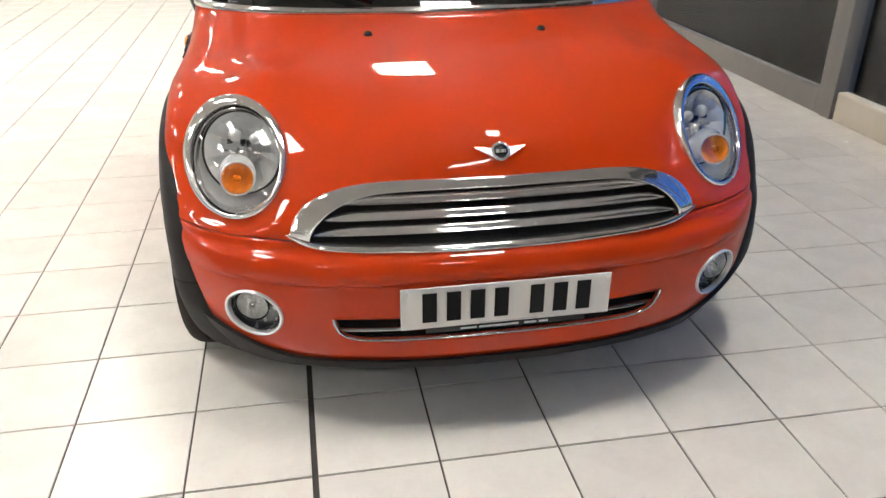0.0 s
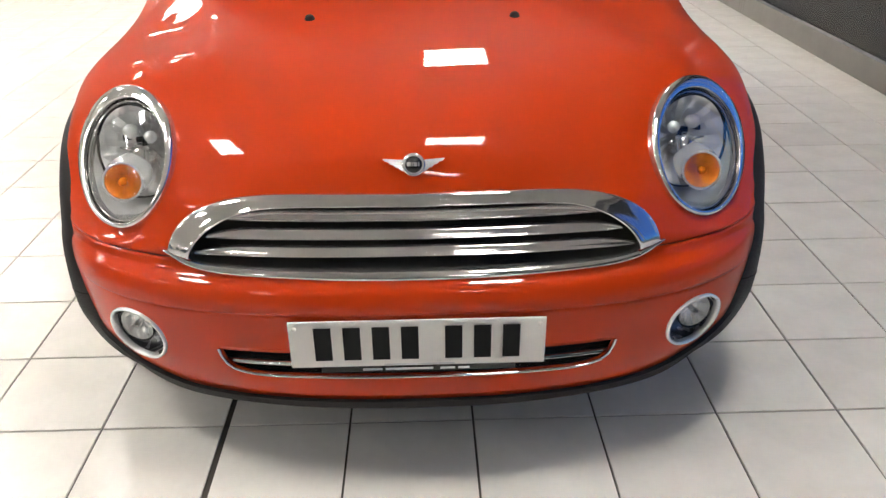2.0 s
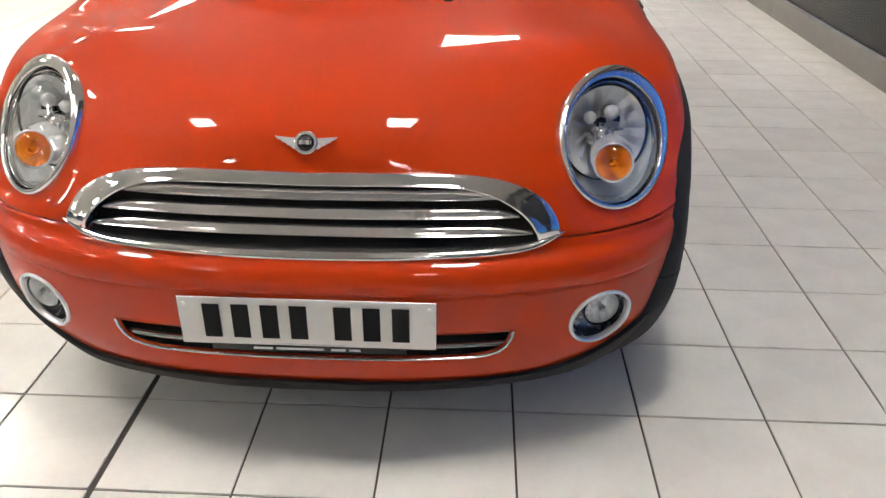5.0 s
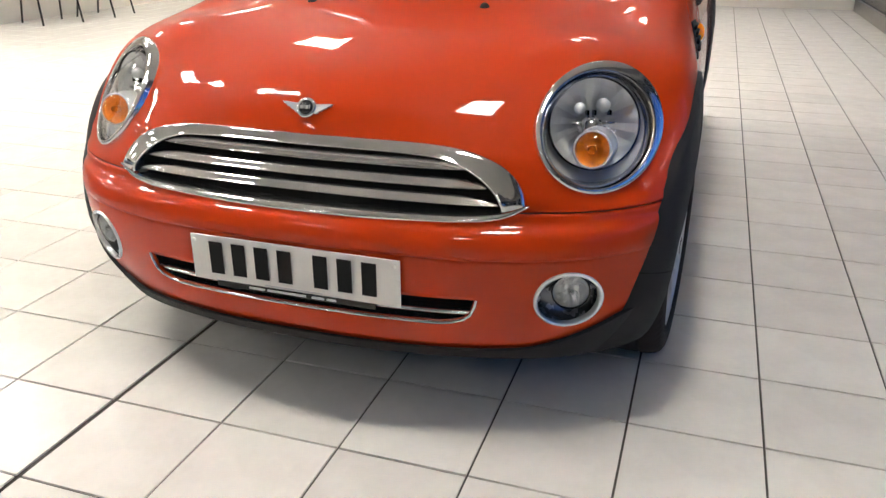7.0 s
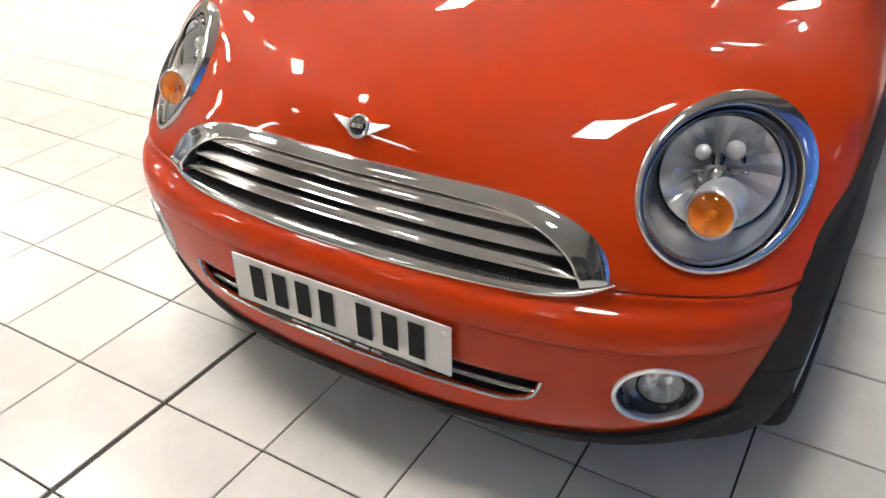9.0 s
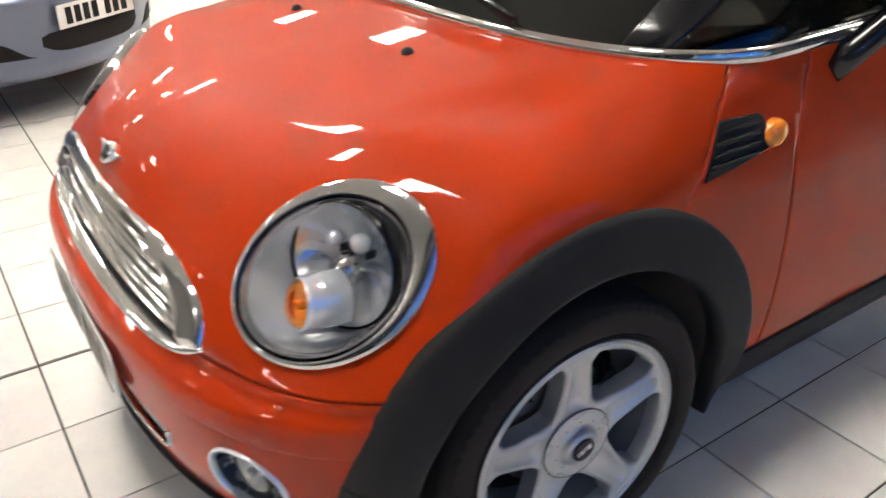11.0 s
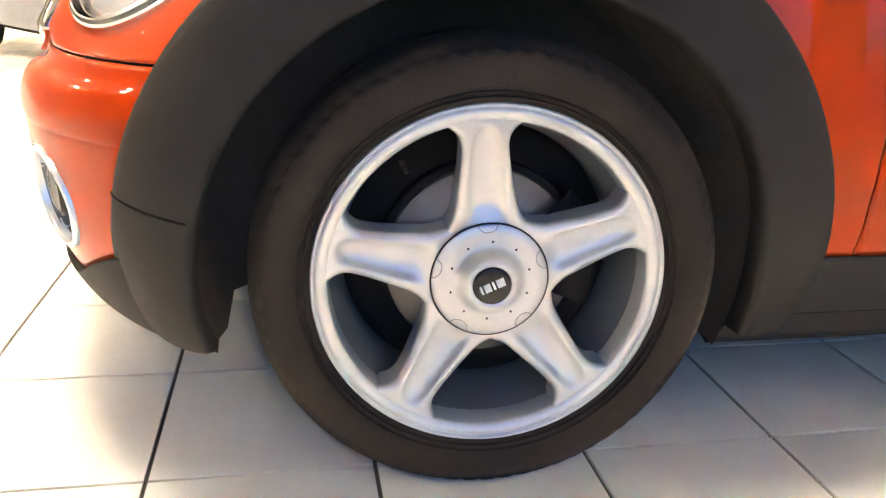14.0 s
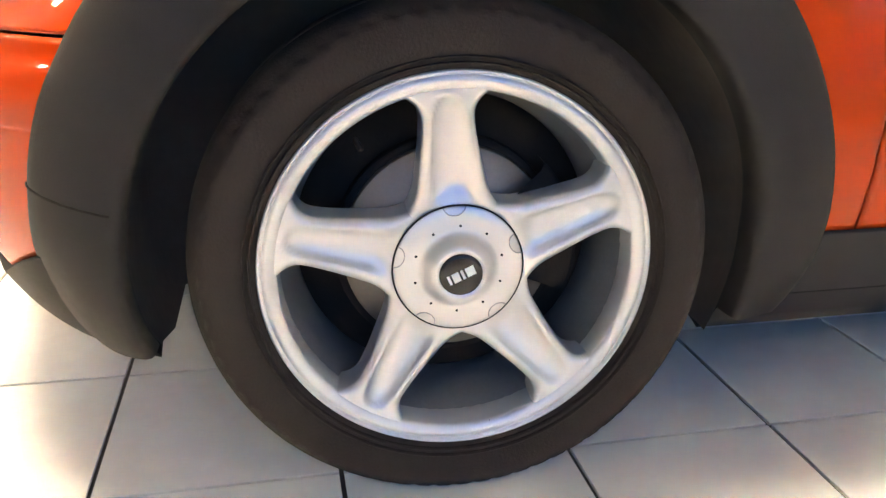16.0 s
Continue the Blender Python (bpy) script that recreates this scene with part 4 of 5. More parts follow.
# scuttle, wipers, cabin
rows = [[Vector((p.x * k, p.y + d, p.z + h)) for p in BELT[:j_pillar]] for k, d, h in ((0.99, 0.004, 0.0), (0.985, 0.03, -0.012), (0.97, 0.09, -0.012))]
part("scuttle", mirrored(sheet(rows)), BLACK_PLASTIC, car, "black plastic scuttle panel below the windscreen")
def screen_point(x, z, out):
    """A point in front of the windscreen's outer face."""
    j = min(range(j_pillar + 1), key=lambda q: abs(BELT[q].x - abs(x)))
    t = max((z - BELT[j].z) / (ROOF[j].z - BELT[j].z), 0.0)
    return Vector((x, BELT[j].y + (ROOF[j].y - BELT[j].y) * t - 0.03 * math.sin(math.pi * t) - out, z + 0.5 * out))


for x0, x1, lift in ((0.36, -0.22, 0.12), (-0.22, -0.62, 0.10)):
    line = [(x0 + (x1 - x0) * k / 8, 0.955 + lift * k / 8) for k in range(9)]
    wiper = part("wiper_arm", tube([screen_point(x, z, 0.024) for x, z in line[:6]], 0.008, 8), GLOSS_BLACK, car, "black windscreen wiper")
    part("wiper_blade", tube([screen_point(x, z, 0.010) for x, z in line[1:]], 0.007, 6), BLACK_PLASTIC, wiper)
part("dashboard", sheet([[Vector((x, y, z)) for x in (0.62 * i / 10 for i in range(-10, 11))] for y, z in ((0.22, 0.90), (0.45, 0.935), (0.72, 0.94), (0.80, 0.90), (0.82, 0.60))]), DARK, car, "black dashboard")
for x in (-0.36, 0.36):
    seat = part("front_seat", box(x - 0.25, x + 0.25, 1.05, 1.55, 0.35, 0.58), DARK, car, "dark front seat")
    bevelled(seat, 0.05, 3)
    bevelled(part("seat_back", box(x - 0.24, x + 0.24, 1.48, 1.62, 0.55, 1.12), DARK, seat), 0.05, 3)
    bevelled(part("headrest", box(x - 0.13, x + 0.13, 1.50, 1.60, 1.15, 1.30), DARK, seat), 0.04, 3)
wheel_m = Matrix.Translation((-0.36, 0.86, 0.92)) @ pose(0, 0, 0, 62, 0, 0)
part("steering_wheel", tube([wheel_m @ Vector((0.18 * math.cos(a), 0.18 * math.sin(a), 0)) for a in (2 * math.pi * i / 32 for i in range(32))], 0.014, 8, closed=True), GLOSS_BLACK, car, "black steering wheel")

# door mirrors
for s in (1, -1):
    c = Vector((s * 0.850, 0.715, 1.025))
    bm = bmesh.new()
    bmesh.ops.create_uvsphere(bm, u_segments=32, v_segments=20, radius=1.0)
    for v in bm.verts:
        q = v.co
        v.co = c + Vector((q.x * 0.082, q.y * (0.070 if q.y < 0 else 0.03), q.z * 0.066))
    mirror = part("door_mirror", bm, GLOSS_BLACK, car, "black door mirror housing")
    part("mirror_foot", tube([(s * 0.755, 0.60, 0.885), (s * 0.775, 0.64, 0.925), (s * 0.80, 0.68, 0.97), (s * 0.83, 0.71, 1.01)], 0.030, 12), GLOSS_BLACK, mirror)
    bm = turned([(0, 0.001), (0.065, 0.001), (0.069, -0.004)], Matrix.Translation(c + Vector((0, 0.026, 0))) @ pose(0, 0, 0, -90, 0, 0), 32, squash=(1.1, 0.75))
    part("mirror_glass", bm, CHROME, mirror)
# rear lamps
for s in (1, -1):
    m = Matrix.Translation((s * 0.70, 2.80, 0.76)) @ Vector((s * 0.65, 0.75, 0.1)).to_track_quat("Z", "Y").to_matrix().to_4x4()
    part("rear_lamp", turned([(0, 0.02), (0.05, 0.017), (0.075, 0.006), (0.08, -0.03)], m, 32, squash=(0.8, 1.35)), RED, car, "red rear lamp cluster")

# ---- road wheels ----
RIM_R, TYRE_R = 0.2260, 0.3045


def road_wheel(name, label):
    """A wheel about local x, its outer face towards +x; the origin is the hub's middle."""
    hub = tagged(new(name), label, "")
    ax = Matrix(((0, 0, 1, 0), (1, 0, 0, 0), (0, 1, 0, 0), (0, 0, 0, 1)))  # local z of a turned body becomes x
    rows = []
    for r, h, cut in ((0.204, 0.055, 0), (0.214, 0.062, 0), (0.2245, 0.066, 0), (0.236, 0.073, 0), (0.252, 0.0785, 0), (0.268, 0.0795, 0), (0.279, 0.0765, 0), (0.2862, 0.0725, 0), (0.2866, 0.0722, 1), (0.292, 0.067, 1), (0.298, 0.058, 0), (0.302, 0.046, 0), (TYRE_R, 0.024, 0), (TYRE_R, 0.020, 0), (TYRE_R - 0.007, 0.019, 0), (TYRE_R - 0.007, 0.011, 0), (TYRE_R, 0.010, 0), (TYRE_R, -0.02, 0), (TYRE_R, -0.05, 0), (0.298, -0.09, 0), (0.27, -0.11, 0), (0.21, -0.09, 0)):
        row = []
        for i in range(288):
            a = 2 * math.pi * i / 288
            dip = cut and i % 4 == 0
            row.append(ax @ Vector(((r - 0.0012 * dip) * math.cos(a), (r - 0.0012 * dip) * math.sin(a), h - 0.001 * dip)))
        rows.append(row)
    tyre = part("tyre", sheet(rows, True), RUBBER, hub, "black rubber tyre with a notched tread shoulder")
    for v in tyre.data.vertices:
        if v.co.z < -0.2925:
            v.co.x += 0.25 * (-0.2925 - v.co.z) * (1 if v.co.x > 0 else -1)
            v.co.z = -0.2925
    for r in (0.2335, 0.2400):
        h = 0.0765 if r < 0.236 else 0.0790
        part("sidewall_rib", turned([(r - 0.0016, h - 0.006), (r - 0.0006, h), (r + 0.0006, h), (r + 0.0016, h - 0.006)], ax, 96), RUBBER, tyre)
    rim = part("rim", turned([(RIM_R - 0.024, 0.030), (RIM_R - 0.0225, 0.061), (RIM_R - 0.020, 0.066), (RIM_R - 0.012, 0.0685), (RIM_R - 0.007, 0.0685), (RIM_R - 0.006, 0.0665), (RIM_R - 0.0045, 0.0665), (RIM_R - 0.0035, 0.0705), (RIM_R - 0.001, 0.0705), (RIM_R, 0.068), (RIM_R, 0.058)], ax, 96), ALLOY, hub, "silver five-spoke alloy rim")
    # inside of the rim, its shade painted by the darker alloy
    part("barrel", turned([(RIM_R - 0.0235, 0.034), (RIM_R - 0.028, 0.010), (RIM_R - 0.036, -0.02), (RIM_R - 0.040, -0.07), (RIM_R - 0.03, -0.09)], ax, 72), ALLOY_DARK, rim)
    base_angle = 95.0
    for k in range(5):
        a = radians(base_angle - 72 * k)
        m = ax @ Matrix.Rotation(a, 4, "Z")
        rows = []
        n = 44
        for i in range(n + 1):
            t = i / n
            r = 0.050 + (RIM_R - 0.016 - 0.050) * t
            w = 0.0440 - 0.0150 * ease(t / 0.8)
            w += 0.026 * max(0, 1 - t / 0.30) ** 2 + 0.044 * max(0, (t - 0.74) / 0.26) ** 3
            top = 0.0535 + 0.0125 * ease(t * 1.1)
            row = [m @ Vector((r, -w, top - 0.045)), m @ Vector((r, -w, top - 0.013))]
            for c in range(-12, 13):
                f = c / 12
                y = w * math.sin(f * math.pi / 2) if abs(f) < 1 else w * f
                edge = min(1.0, (w - abs(y)) / 0.011)
                h = -0.0090 * (1 - math.sqrt(max(0.0, 1 - (1 - edge) ** 2)))
                tip = max(0.0, (r - 0.172) / 0.0265)
                rho = math.hypot(y / (0.0275 - 0.0125 * t), tip)
                fade = ease((r - 0.070) / 0.03)
                h += fade * (-0.0115 * max(0.0, 1 - rho * rho) ** 0.55 + 0.0012 * math.exp(-((rho - 1.10) / 0.08) ** 2) - 0.0012 * math.exp(-((rho - 0.99) / 0.05) ** 2))
                row.append(m @ Vector((r, y, top + h)))
            row += [m @ Vector((r, w, top - 0.013)), m @ Vector((r, w, top - 0.045))]
            rows.append(row)
        part("spoke", sheet(rows), ALLOY, rim)
    cap = part("hub_cap", turned([(0.0755, 0.030), (0.0755, 0.0575), (0.0735, 0.0595), (0.062, 0.0606), (0.048, 0.0606), (0.0435, 0.0620), (0.0395, 0.0680), (0.0350, 0.0750), (0.030, 0.0785), (0.0270, 0.0790), (0.0255, 0.0775), (0.0, 0.0775)], ax, 64), ALLOY, rim, "silver hub cap with small bolt holes")
    part("cap_joint", turned([(0.0748, 0.0588), (0.0758, 0.0592), (0.0768, 0.0580)], ax, 64), INK, cap)
    part("cap_badge", turned([(0.0, 0.0803), (0.021, 0.0800), (0.0245, 0.0790), (0.025, 0.077)], ax, 40), GLOSS_BLACK, cap, "round black centre badge")
    tilt = ax @ Matrix.Rotation(radians(205), 4, "Z")
    for x0, x1 in ((-0.0165, -0.0060), (-0.0035, -0.0005), (0.0020, 0.0105), (0.0130, 0.0160)):
        part("badge_bar", slab([(x0, -0.0055), (x1, -0.0055), (x1, 0.0055), (x0, 0.0055)], 0.0006, tilt @ Matrix.Translation((0, 0, 0.0800))), PLATE, cap, smooth=False)
    for k in range(10):
        a = radians(17 + 36 * k)
        part("bolt_hole", turned([(0, 0.0002), (0.0017, 0.0)], ax @ Matrix.Translation((0.052 * math.cos(a), 0.052 * math.sin(a), 0.0607)), 10), INK, cap)
    for k in range(5):
        a = radians(95 - 72 * k)
        bow = [ax @ Matrix.Rotation(a, 4, "Z") @ Vector((0.0745 - 0.0105 * math.sin(q), 0.0125 * math.cos(q), 0.0603)) for q in (math.pi * i / 10 for i in range(11))]
        part("pry_notch", tube(bow, 0.0007, 6), ALLOY_DARK, cap)
    disc = part("brake_disc", turned([(0.050, 0.010), (0.072, 0.010), (0.074, -0.004), (0.080, -0.006), (0.128, -0.006), (0.130, -0.010), (0.130, -0.024)], ax, 64), DISC, hub, "worn steel brake disc")
    part("disc_edge", turned([(0.131, -0.012), (0.139, -0.012), (0.140, -0.030), (0.05, -0.031)], ax, 64), DARK, disc)
    bm = turned([(0.09, -0.03), (0.09, 0.012), (0.10, 0.018), (0.145, 0.018), (0.155, 0.008), (0.155, -0.03)], ax, 18, arc=(-20, 45))
    part("brake_caliper", bm, DARK, hub)
    part("disc_shield", turned([(0.0, -0.045), (0.17, -0.045), (0.19, -0.06)], ax, 40), DARK, hub)
    part("valve_stem", tube([ax @ Matrix.Rotation(radians(128), 4, "Z") @ Vector((0.184, 0, 0.03)), ax @ Matrix.Rotation(radians(128), 4, "Z") @ Vector((0.176, 0, 0.052))], 0.0035, 8), RUBBER, rim)
    return hub


front_wheel = road_wheel("front_wheel", "silver five-spoke alloy wheel with a black tyre")
front_wheel.parent = car
front_wheel.matrix_basis = pose(0.738, ARCH[0] + 0.004, 0.2945, 0, 0, -3.5)
for x, y, turn in ((-0.738, ARCH[0], 176.5), (0.742, REAR_AXLE[0], 0), (-0.742, REAR_AXLE[0], 180)):
    w = copy_thing(front_wheel, pose(x, y, 0.2945, 0, 0, turn))
    w.parent = car
    if y > 1:
        w.name = "rear_wheel"

# ---- the showroom ----
S = 0.3095
X0, Y0 = -0.489, -0.476
ROOM_X0, ROOM_X1, ROOM_Y0, ROOM_Y1, ROOM_H = -13.0, 2.62, -8.0, 10.0, 3.5
NOOK_X, NOOK_Y = -7.0, 4.6


def structure(name, bm, mat, label="", smooth=False):
    ob = part(name, bm, mat, None, label, smooth)
    return tagged(ob, label, name.split("_")[0], kind="structure")


floor = structure("floor", box(ROOM_X0 - 0.2, ROOM_X1 + 0.2, ROOM_Y0 - 0.2, ROOM_Y1 + 0.2, -0.12, -0.005), GROUT, "cream ceramic floor tiles with dark joints")
structure("ground", box(-60, 60, -60, 60, -0.40, -0.15), ASPHALT, "grey paving outside the glass")
structure("ceiling", box(ROOM_X0 - 0.2, ROOM_X1 + 0.2, ROOM_Y0 - 0.2, ROOM_Y1 + 0.2, ROOM_H, ROOM_H + 0.15), CEILING, "grey suspended ceiling with square lights")
structure("wall_west", box(ROOM_X0 - 0.2, ROOM_X0, ROOM_Y0, NOOK_Y, -0.004, ROOM_H), PLASTER, "plain cream plaster wall")
structure("wall_nook_side", box(NOOK_X - 0.2, NOOK_X, NOOK_Y + 0.2, ROOM_Y1, -0.004, ROOM_H), PLASTER, "plain cream plaster wall beside the chairs")
structure("wall_nook_back", box(ROOM_X0 - 0.2, NOOK_X, NOOK_Y, NOOK_Y + 0.2, -0.004, ROOM_H), PLASTER, "plain cream plaster wall")
structure("wall_north", box(NOOK_X - 0.2, ROOM_X1 + 0.2, ROOM_Y1, ROOM_Y1 + 0.2, -0.004, ROOM_H), PLASTER, "plain wall at the far end")
structure("wall_south", box(ROOM_X0 - 0.2, ROOM_X1 + 0.2, ROOM_Y0 - 0.2, ROOM_Y0, -0.004, ROOM_H), GREY_WALL, "plain grey wall behind")

# glazed east side: bays between grey frames
bays = [(-7.9, -5.4), (-5.4, -3.3), (-3.3, -1.2), (-1.2, 0.3), (1.75, 4.3), (4.3, 6.9), (6.9, 9.9)]
for a, b in bays:
    win = tagged(new("window_1"), "tall shop window in a grey metal frame", "window", kind="structure")
    for name, bx in (("bottom_rail", (2.56, 2.66, a + 0.045, b - 0.045, 0.0, 0.15)), ("top_rail", (2.56, 2.66, a + 0.045, b - 0.045, 2.75, 2.90)), ("stile", (2.56, 2.66, a, a + 0.085 - 0.04, 0.0, 2.90)), ("stile", (2.56, 2.66, b - 0.045, b, 0.0, 2.90))):
        bevelled(part(name, box(*bx), ALUMINIUM, win, smooth=False), 0.004)
    p = part("pane", box(2.60, 2.608, a + 0.045, b - 0.045, 0.15, 2.75), PANE, win, smooth=False)
    p.visible_shadow = False
structure("wall_east", box(2.58, 2.72, ROOM_Y0, ROOM_Y1, 2.90, ROOM_H), DARK_BAND, "dark grey fascia over the shop windows")
# a glazed doorway with a low plinth before it
win = tagged(new("window_2"), "dark glazed doorway in a grey metal frame", "window", kind="structure")
for name, bx in (("top_rail", (2.56, 2.66, 0.3, 1.70, 2.75, 2.90)), ("post", (2.55, 2.67, 1.64, 1.75, 0.0, 2.90))):
    bevelled(part(name, box(*bx), ALUMINIUM, win, smooth=False), 0.004)
p = part("pane", box(2.632, 2.64, 0.3, 1.64, 0.0, 2.75), PANE, win, smooth=False)
p.visible_shadow = False
plinth = part("low_plinth", box(2.555, 2.625, 0.31, 1.62, 0.0, 0.17), STONE, None, smooth=False)
tagged(bevelled(plinth, 0.012), "low cream rendered plinth below the glazed panel", "plinth")

# ceiling lights: louvred panels
def ceiling_light(glow):
    t = thing("ceiling_light", "rectangular louvred fluorescent ceiling light, switched on", "ceiling light", "ceiling lights")
    w, h = 0.23, 0.29
    fr = box(-w, w, -h, -h + 0.02, -0.05, 0)
    for b in ((-w, w, h - 0.02, h, -0.05, 0), (-w, -w + 0.02, -h + 0.02, h - 0.02, -0.05, 0), (w - 0.02, w, -h + 0.02, h - 0.02, -0.05, 0)):
        box(*b, bm=fr)
    part("frame", fr, CEILING, t, smooth=False)
    part("diffuser", box(-w + 0.02, w - 0.02, -h + 0.02, h - 0.02, -0.014, -0.004), glow, t, smooth=False)
    for k in range(1, 5):
        y = -h + 2 * h * k / 5
        part("louvre", box(-w + 0.02, w - 0.02, y - 0.006, y + 0.006, -0.052, -0.015), LOUVRE, t, smooth=False)
    return t


# the row of ageing lamps by the glass, then those over the rest of the hall
for glow, places in ((LIGHT_DIM, ((0.52, -0.85), (0.32, 2.90), (0.32, 4.50), (0.60, -5.10), (0.25, 7.40))),
                     (LIGHT, ((-2.15, -0.85), (-2.25, 3.05), (-2.60, 5.00), (-2.80, -5.70), (-3.90, 3.10), (-3.60, 0.30), (-5.30, 2.70), (-5.90, 0.20), (-7.10, -1.50), (-8.40, 0.10), (-7.60, 2.50), (-10.30, -2.70), (-11.60, -0.90), (-10.60, -4.60), (-7.60, -5.20), (-4.70, -3.20), (-4.50, 5.80), (-2.00, 7.80), (-5.90, 8.30)))):
    first = ceiling_light(glow)
    first.matrix_basis = pose(*places[0], ROOM_H)
    for x, y in places[1:]:
        copy_thing(first, pose(x, y, ROOM_H))

# ---- the silver saloon across the floor ----
def saloon(m):
    t = thing("silver_car", "silver-blue saloon car with black lower intakes, parked on the tiles", "car", m=m)
    nose = curve([(0.20, 0.02), (0.22, -0.02), (0.26, -0.04), (0.32, -0.035), (0.45, -0.035), (0.54, -0.05), (0.575, -0.055), (0.59, -0.045), (0.605, 0.0), (0.66, 0.02), (0.72, 0.06)])
    wid = curve([(0.15, 0.80), (0.25, 0.86), (0.5, 0.89), (0.72, 0.88)])
    rows = []
    zs = (0.20, 0.21, 0.22, 0.24, 0.26, 0.28, 0.31, 0.34, 0.37, 0.4, 0.43, 0.46, 0.5, 0.54, 0.56, 0.575, 0.583, 0.59, 0.597, 0.605, 0.63, 0.66, 0.72)
    for z in zs:
        rows.append([Vector((x, y, z + 0.02 * ease((y - 0.5) / 1.0))) for x, y in plan(nose(z), wid(z), 4.4 - 0.1 * abs(z - 0.5), corner=0.75, back=3.8, power=2.2)])
    base = rows[-1]
    belt = [Vector((x, y, 0.95)) for x, y in plan(1.05, 0.80, 3.9, corner=1.5, back=3.5, power=2.6)]
    for k in range(1, 17):
        q = k / 16
        rows.append([Vector((a.x + (b.x - a.x) * RISE_A(q), a.y + (b.y - a.y) * RISE_A(q), a.z + (b.z - a.z) * RISE_H(q))) for a, b in zip(base, belt)])
    bm = sheet(rows)
    for y in (0.86, 3.55):
        cut_outline(bm, arch_outline((y, 0.31), 0.36, 28), (0, 1, 0), (0, 0, 1), (0, 0, 0), keep=lambda c: c.x > 0.5)
    full = mirrored(bm)
    tree = BVHTree.FromBMesh(full)
    at = lambda x, z, o: (tree.ray_cast(Vector((x, -1, z)), Vector((0, 1, 0)))[0] or Vector((x, 0.3, z))) + Vector((0, -o, 0))  # noqa: E731
    part("body", full, SILVER, t)
    def patch(name, x0, x1, lo, hi, mat, out, taper=0.0):
        rows = []
        for k in range(7):
            q = k / 6
            rows.append([at(x0 + (x1 - x0) * i / 16, lo(i / 16) + (hi(i / 16) - lo(i / 16)) * q, out * (1 if 0 < k < 6 and 0 < i < 16 else 0)) for i in range(17)])
        return part(name, sheet(rows), mat, t)
    patch("centre_intake", -0.33, 0.33, lambda f: 0.320 + 0.04 * abs(2 * f - 1) ** 6, lambda f: 0.425 - 0.012 * abs(2 * f - 1) ** 4, DARK, 0.004)
    for s in (1, -1):
        patch("side_intake", s * 0.37, s * 0.71, lambda f: 0.318 + 0.010 * f, lambda f: 0.320 + 0.085 * ease(f * 2.2) - 0.022 * ease((f - 0.75) * 4), DARK, 0.004)
        p = at(s * 0.655, 0.362, 0.003)
        part("fog_surround", turned([(0.030, 0.0), (0.040, 0.002), (0.044, -0.004), (0.044, -0.02)], Matrix.Translation(p) @ Vector((s * 0.4, -0.9, 0)).to_track_quat("Z", "Y").to_matrix().to_4x4(), 24), ALLOY_DARK, t)
        part("fog_lamp", turned([(0, 0.003), (0.02, 0.002), (0.029, 0), (0.031, -0.01)], Matrix.Translation(p) @ Vector((s * 0.4, -0.9, 0)).to_track_quat("Z", "Y").to_matrix().to_4x4(), 24), ALLOY, t, "clear fog lamp")
        patch("headlamp", s * 0.44, s * 0.72, lambda f: 0.60 + 0.02 * f, lambda f: 0.66 + 0.05 * f, REFLECTOR, 0.006)
    patch("grille", -0.30, 0.30, lambda f: 0.60, lambda f: 0.70, GLOSS_BLACK, 0.004)
    pm = Matrix.Translation((0, at(0, 0.48, 0.0).y - 0.012, 0.487)) @ pose(0, 0, 0, 90, 0, 0)
    pl = part("number_plate", slab([(-0.26, -0.0555), (0.26, -0.0555), (0.26, 0.0555), (-0.26, 0.0555)], -0.006, pm), PLATE, t, "white number plate with black bars", smooth=False)
    for k in range(7):
        x = -0.1915 + 0.0585 * k + (0.03 if k > 3 else 0)
        part("plate_bar", slab([(x - 0.02, -0.0395), (x + 0.02, -0.0395), (x + 0.02, 0.0395), (x - 0.02, 0.0395)], 0.001, pm @ Matrix.Translation((0, 0, 0.001))), INK, pl, smooth=False)
    roof = [Vector((x, y, 1.38)) for x, y in plan(1.75, 0.58, 3.3, corner=2.2, back=2.9, power=3)]
    part("windows", mirrored(sheet([[a.lerp(b, q) for a, b in zip(belt, roof)] for q in (0, 0.25, 0.5, 0.75, 1)])), GLOSS_BLACK, t)
    part("roof", mirrored(sheet([[Vector((p.x * k, 2.5 + (p.y - 2.5) * k, p.z + h)) for p in roof] for k, h in ((1.02, -0.01), (0.95, 0.02), (0.6, 0.05), (0.01, 0.06))])), SILVER, t)
    part("underbody", box(-0.70, 0.70, 0.30, 4.1, 0.17, 0.3), DARK, t, smooth=False)
    for y in (0.86, 3.55):
        for s in (1, -1):
            ax = Matrix.Translation((s * 0.77, y, 0.31)) @ Vector((s, 0, 0)).to_track_quat("Z", "Y").to_matrix().to_4x4()
            w = part("wheel", turned([(0.20, 0.07), (0.22, 0.09), (0.28, 0.095), (0.305, 0.07), (0.31, 0.0), (0.30, -0.1), (0.2, -0.1)], ax, 48), RUBBER, t)
            part("rim", turned([(0, 0.06), (0.05, 0.065), (0.19, 0.07), (0.205, 0.08), (0.205, 0.05)], ax, 40), ALLOY, w)
    return t


heading = math.degrees(math.atan2(0.57, 0.82))
saloon(pose(-2.80, -0.02, 0, 0, 0, heading + 90))

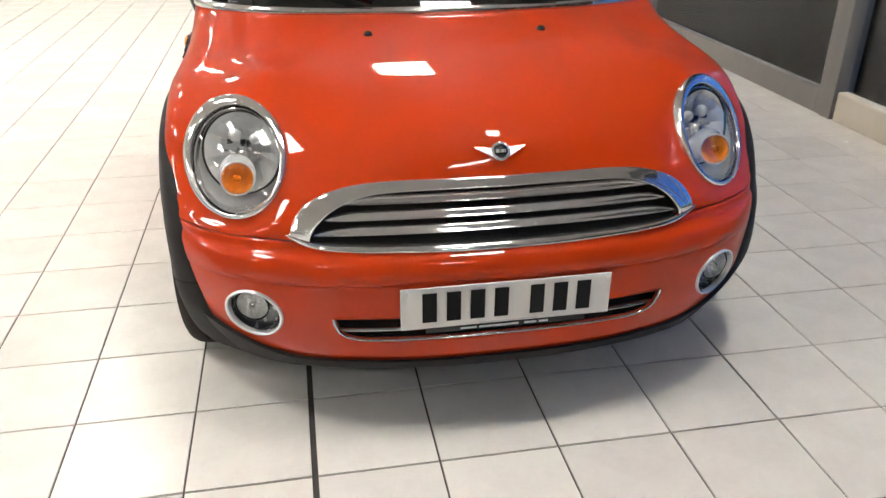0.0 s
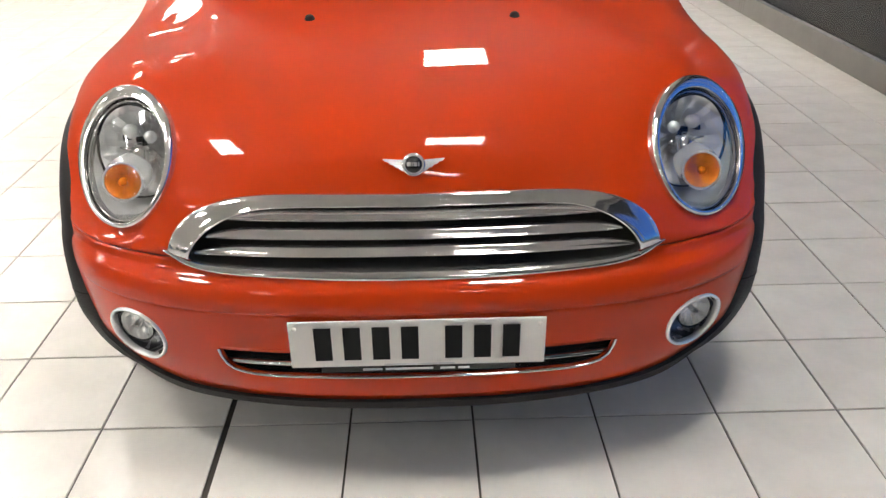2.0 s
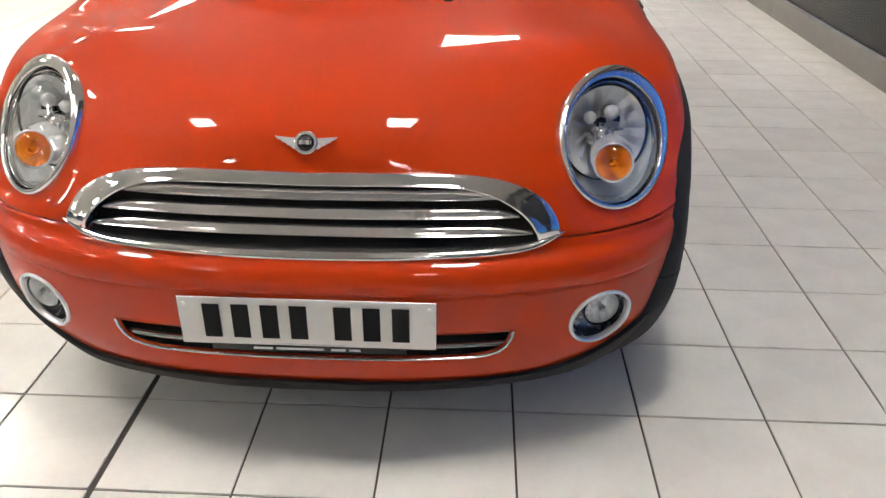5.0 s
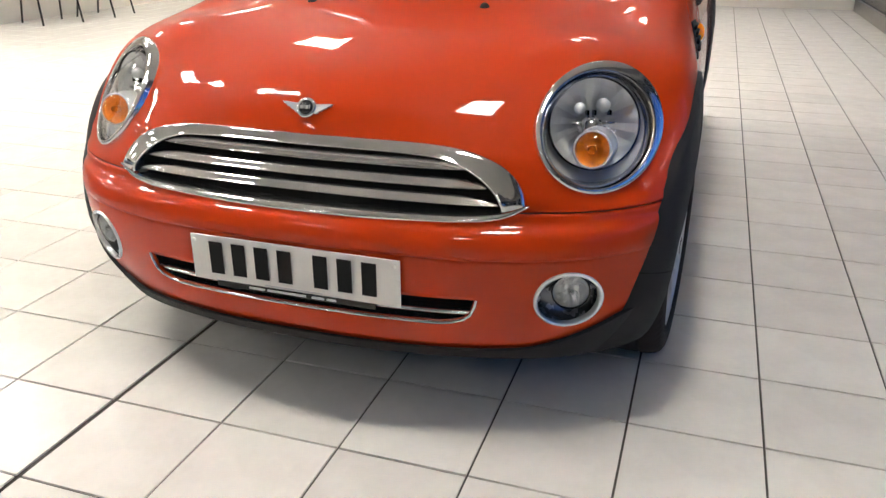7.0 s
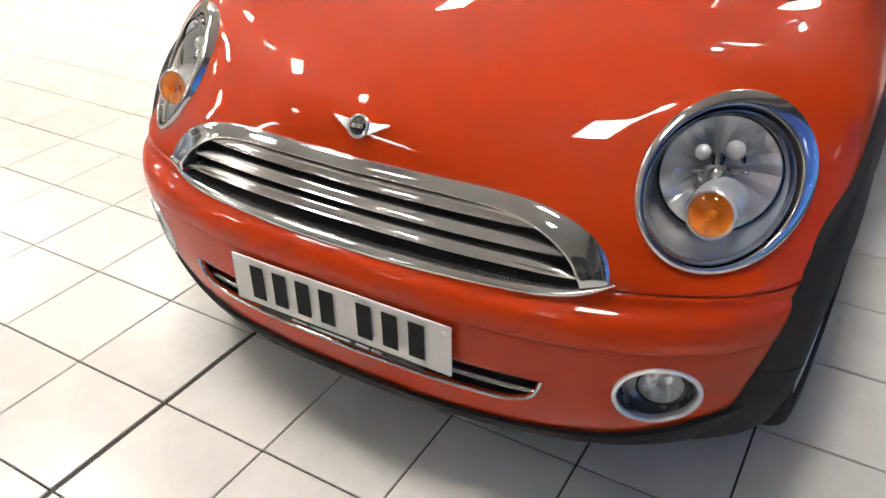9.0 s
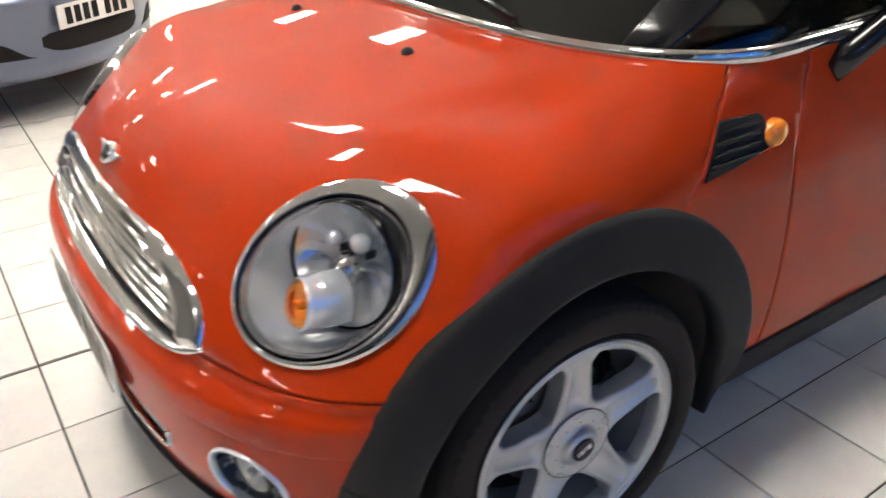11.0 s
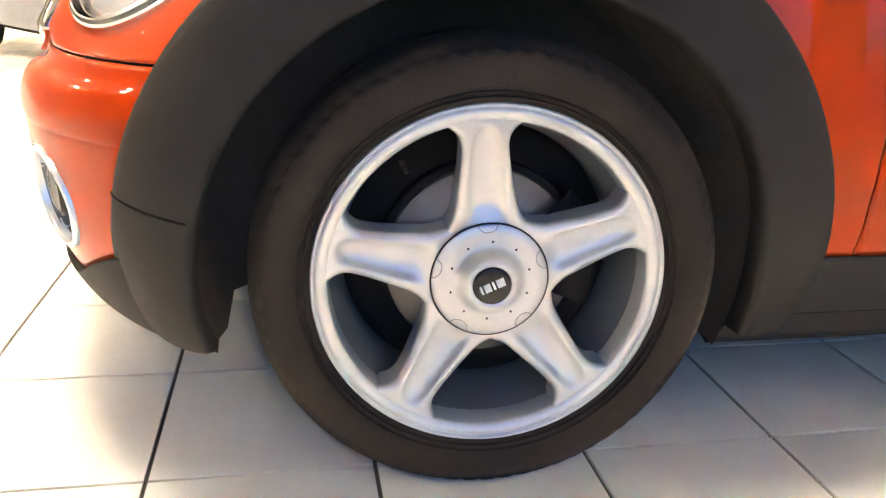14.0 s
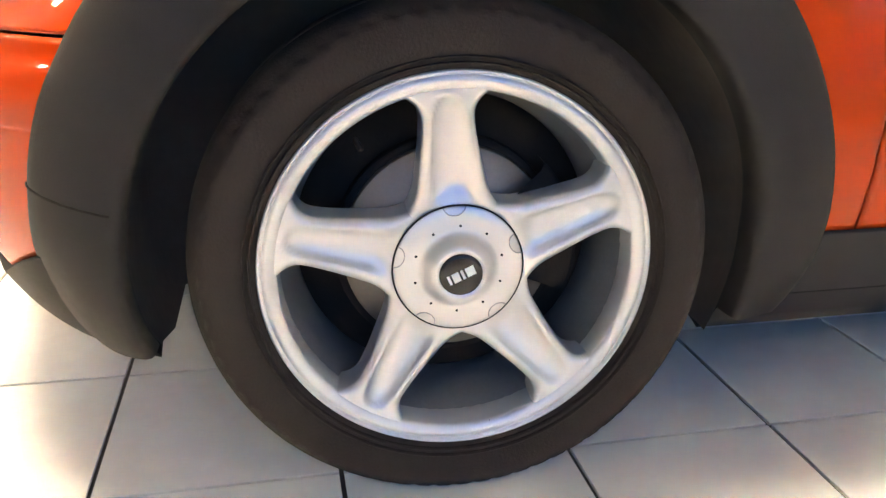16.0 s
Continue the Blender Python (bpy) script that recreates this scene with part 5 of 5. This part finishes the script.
# ---- far corner: desk and chairs ----
desk = thing("reception_desk", "honey-coloured wooden reception desk at the far wall", "desk", m=pose(-5.6, 8.6, 0))
bevelled(part("front_panel", box(-0.9, 0.9, -0.03, 0.0, 0.05, 1.05), WOOD, desk, smooth=False), 0.005)
bevelled(part("desktop", box(-0.95, 0.95, -0.08, 0.7, 1.05, 1.09), WOOD, desk, smooth=False), 0.006)
for x in (-0.9, 0.87):
    part("side_panel", box(x, x + 0.03, 0.0, 0.65, 0.0, 1.05), WOOD, desk, smooth=False)
part("plinth_board", box(-0.86, 0.86, -0.02, 0.02, 0.0, 0.05), DARK, desk, smooth=False)


def chair():
    t = thing("visitor_chair", "black visitor chair with thin dark metal legs", "chair", "chairs by the wall")
    bevelled(part("seat", box(-0.24, 0.24, -0.24, 0.24, 0.42, 0.48), DARK, t), 0.02, 3)
    bevelled(part("backrest", box(-0.23, 0.23, 0.22, 0.27, 0.52, 0.88), DARK, t), 0.02, 3)
    for x in (-0.22, 0.22):
        for y in (-0.22, 0.22):
            part("leg", tube([(x, y * 0.8, 0.44), (x * 1.08, y * 1.15, 0.0)], 0.012, 8), GLOSS_BLACK, t)
        part("back_post", tube([(x, 0.22, 0.44), (x, 0.26, 0.8)], 0.012, 8), GLOSS_BLACK, t)
    return t


c1 = chair()
c1.matrix_basis = pose(-6.55, 5.5, 0, 0, 0, 70)
copy_thing(c1, pose(-6.5, 6.35, 0, 0, 0, 100))

# ---- floor tiles, last: the nearest one by one, the rest as one sheet ----
def tile_mesh():
    bm = box(-S / 2 + 0.0027, S / 2 - 0.0027, -S / 2 + 0.0030, S / 2 - 0.0030, -0.008, 0.0)
    bmesh.ops.bevel(bm, geom=[e for e in bm.edges if e.verts[0].co.z > -0.001 and e.verts[1].co.z > -0.001], offset=0.0008, segments=1, affect="EDGES")
    bmesh.ops.delete(bm, geom=[f for f in bm.faces if f.normal.z < -0.9], context="FACES")
    me = bpy.data.meshes.new("tile")
    bm.to_mesh(me)
    bm.free()
    me.materials.append(TILE)
    return me


tile_data = tile_mesh()
tv = [v.co.copy() for v in tile_data.vertices]
tf = [tuple(p.vertices) for p in tile_data.polygons]
verts, faces = [], []
rng = random.Random(4)
i0, i1 = math.floor((ROOM_X0 - X0) / S), math.ceil((ROOM_X1 - X0) / S)
j0, j1 = math.floor((ROOM_Y0 - Y0) / S), math.ceil((ROOM_Y1 - Y0) / S)
for i in range(i0, i1):
    for j in range(j0, j1):
        x, y = X0 + S * (i + 0.5), Y0 + S * (j + 0.5)
        if x + S / 2 > ROOM_X1 + 0.02 or x - S / 2 < ROOM_X0 - 0.3:
            continue
        wide = 0.005 if i in (-1, 0) else 0.0
        tilt = (rng.uniform(-1, 1) * 0.0006, rng.uniform(-1, 1) * 0.0006, rng.uniform(-0.0003, 0.0003))
        if -6 <= i <= 8 and -6 <= j <= 13:
            ob = new("tile", tile_data)
            ob.parent = floor
            ob.matrix_basis = Matrix.Translation((x + (wide if i == 0 else -wide if i == -1 else 0) * 0.5, y, tilt[2])) @ Euler((tilt[0], tilt[1], 0)).to_matrix().to_4x4() @ Matrix.Diagonal((1 - wide / S, 1, 1, 1))
        else:
            k = len(verts)
            verts += [(x + v.x, y + v.y, v.z + tilt[0] * v.x + tilt[1] * v.y) for v in tv]
            faces += [tuple(k + q for q in f) for f in tf]
me = bpy.data.meshes.new("tiles")
me.from_pydata(verts, [], faces)
me.materials.append(TILE)
rest = new("far_tiles", me)
rest.parent = floor
tagged(rest, "", "", kind="stuff")
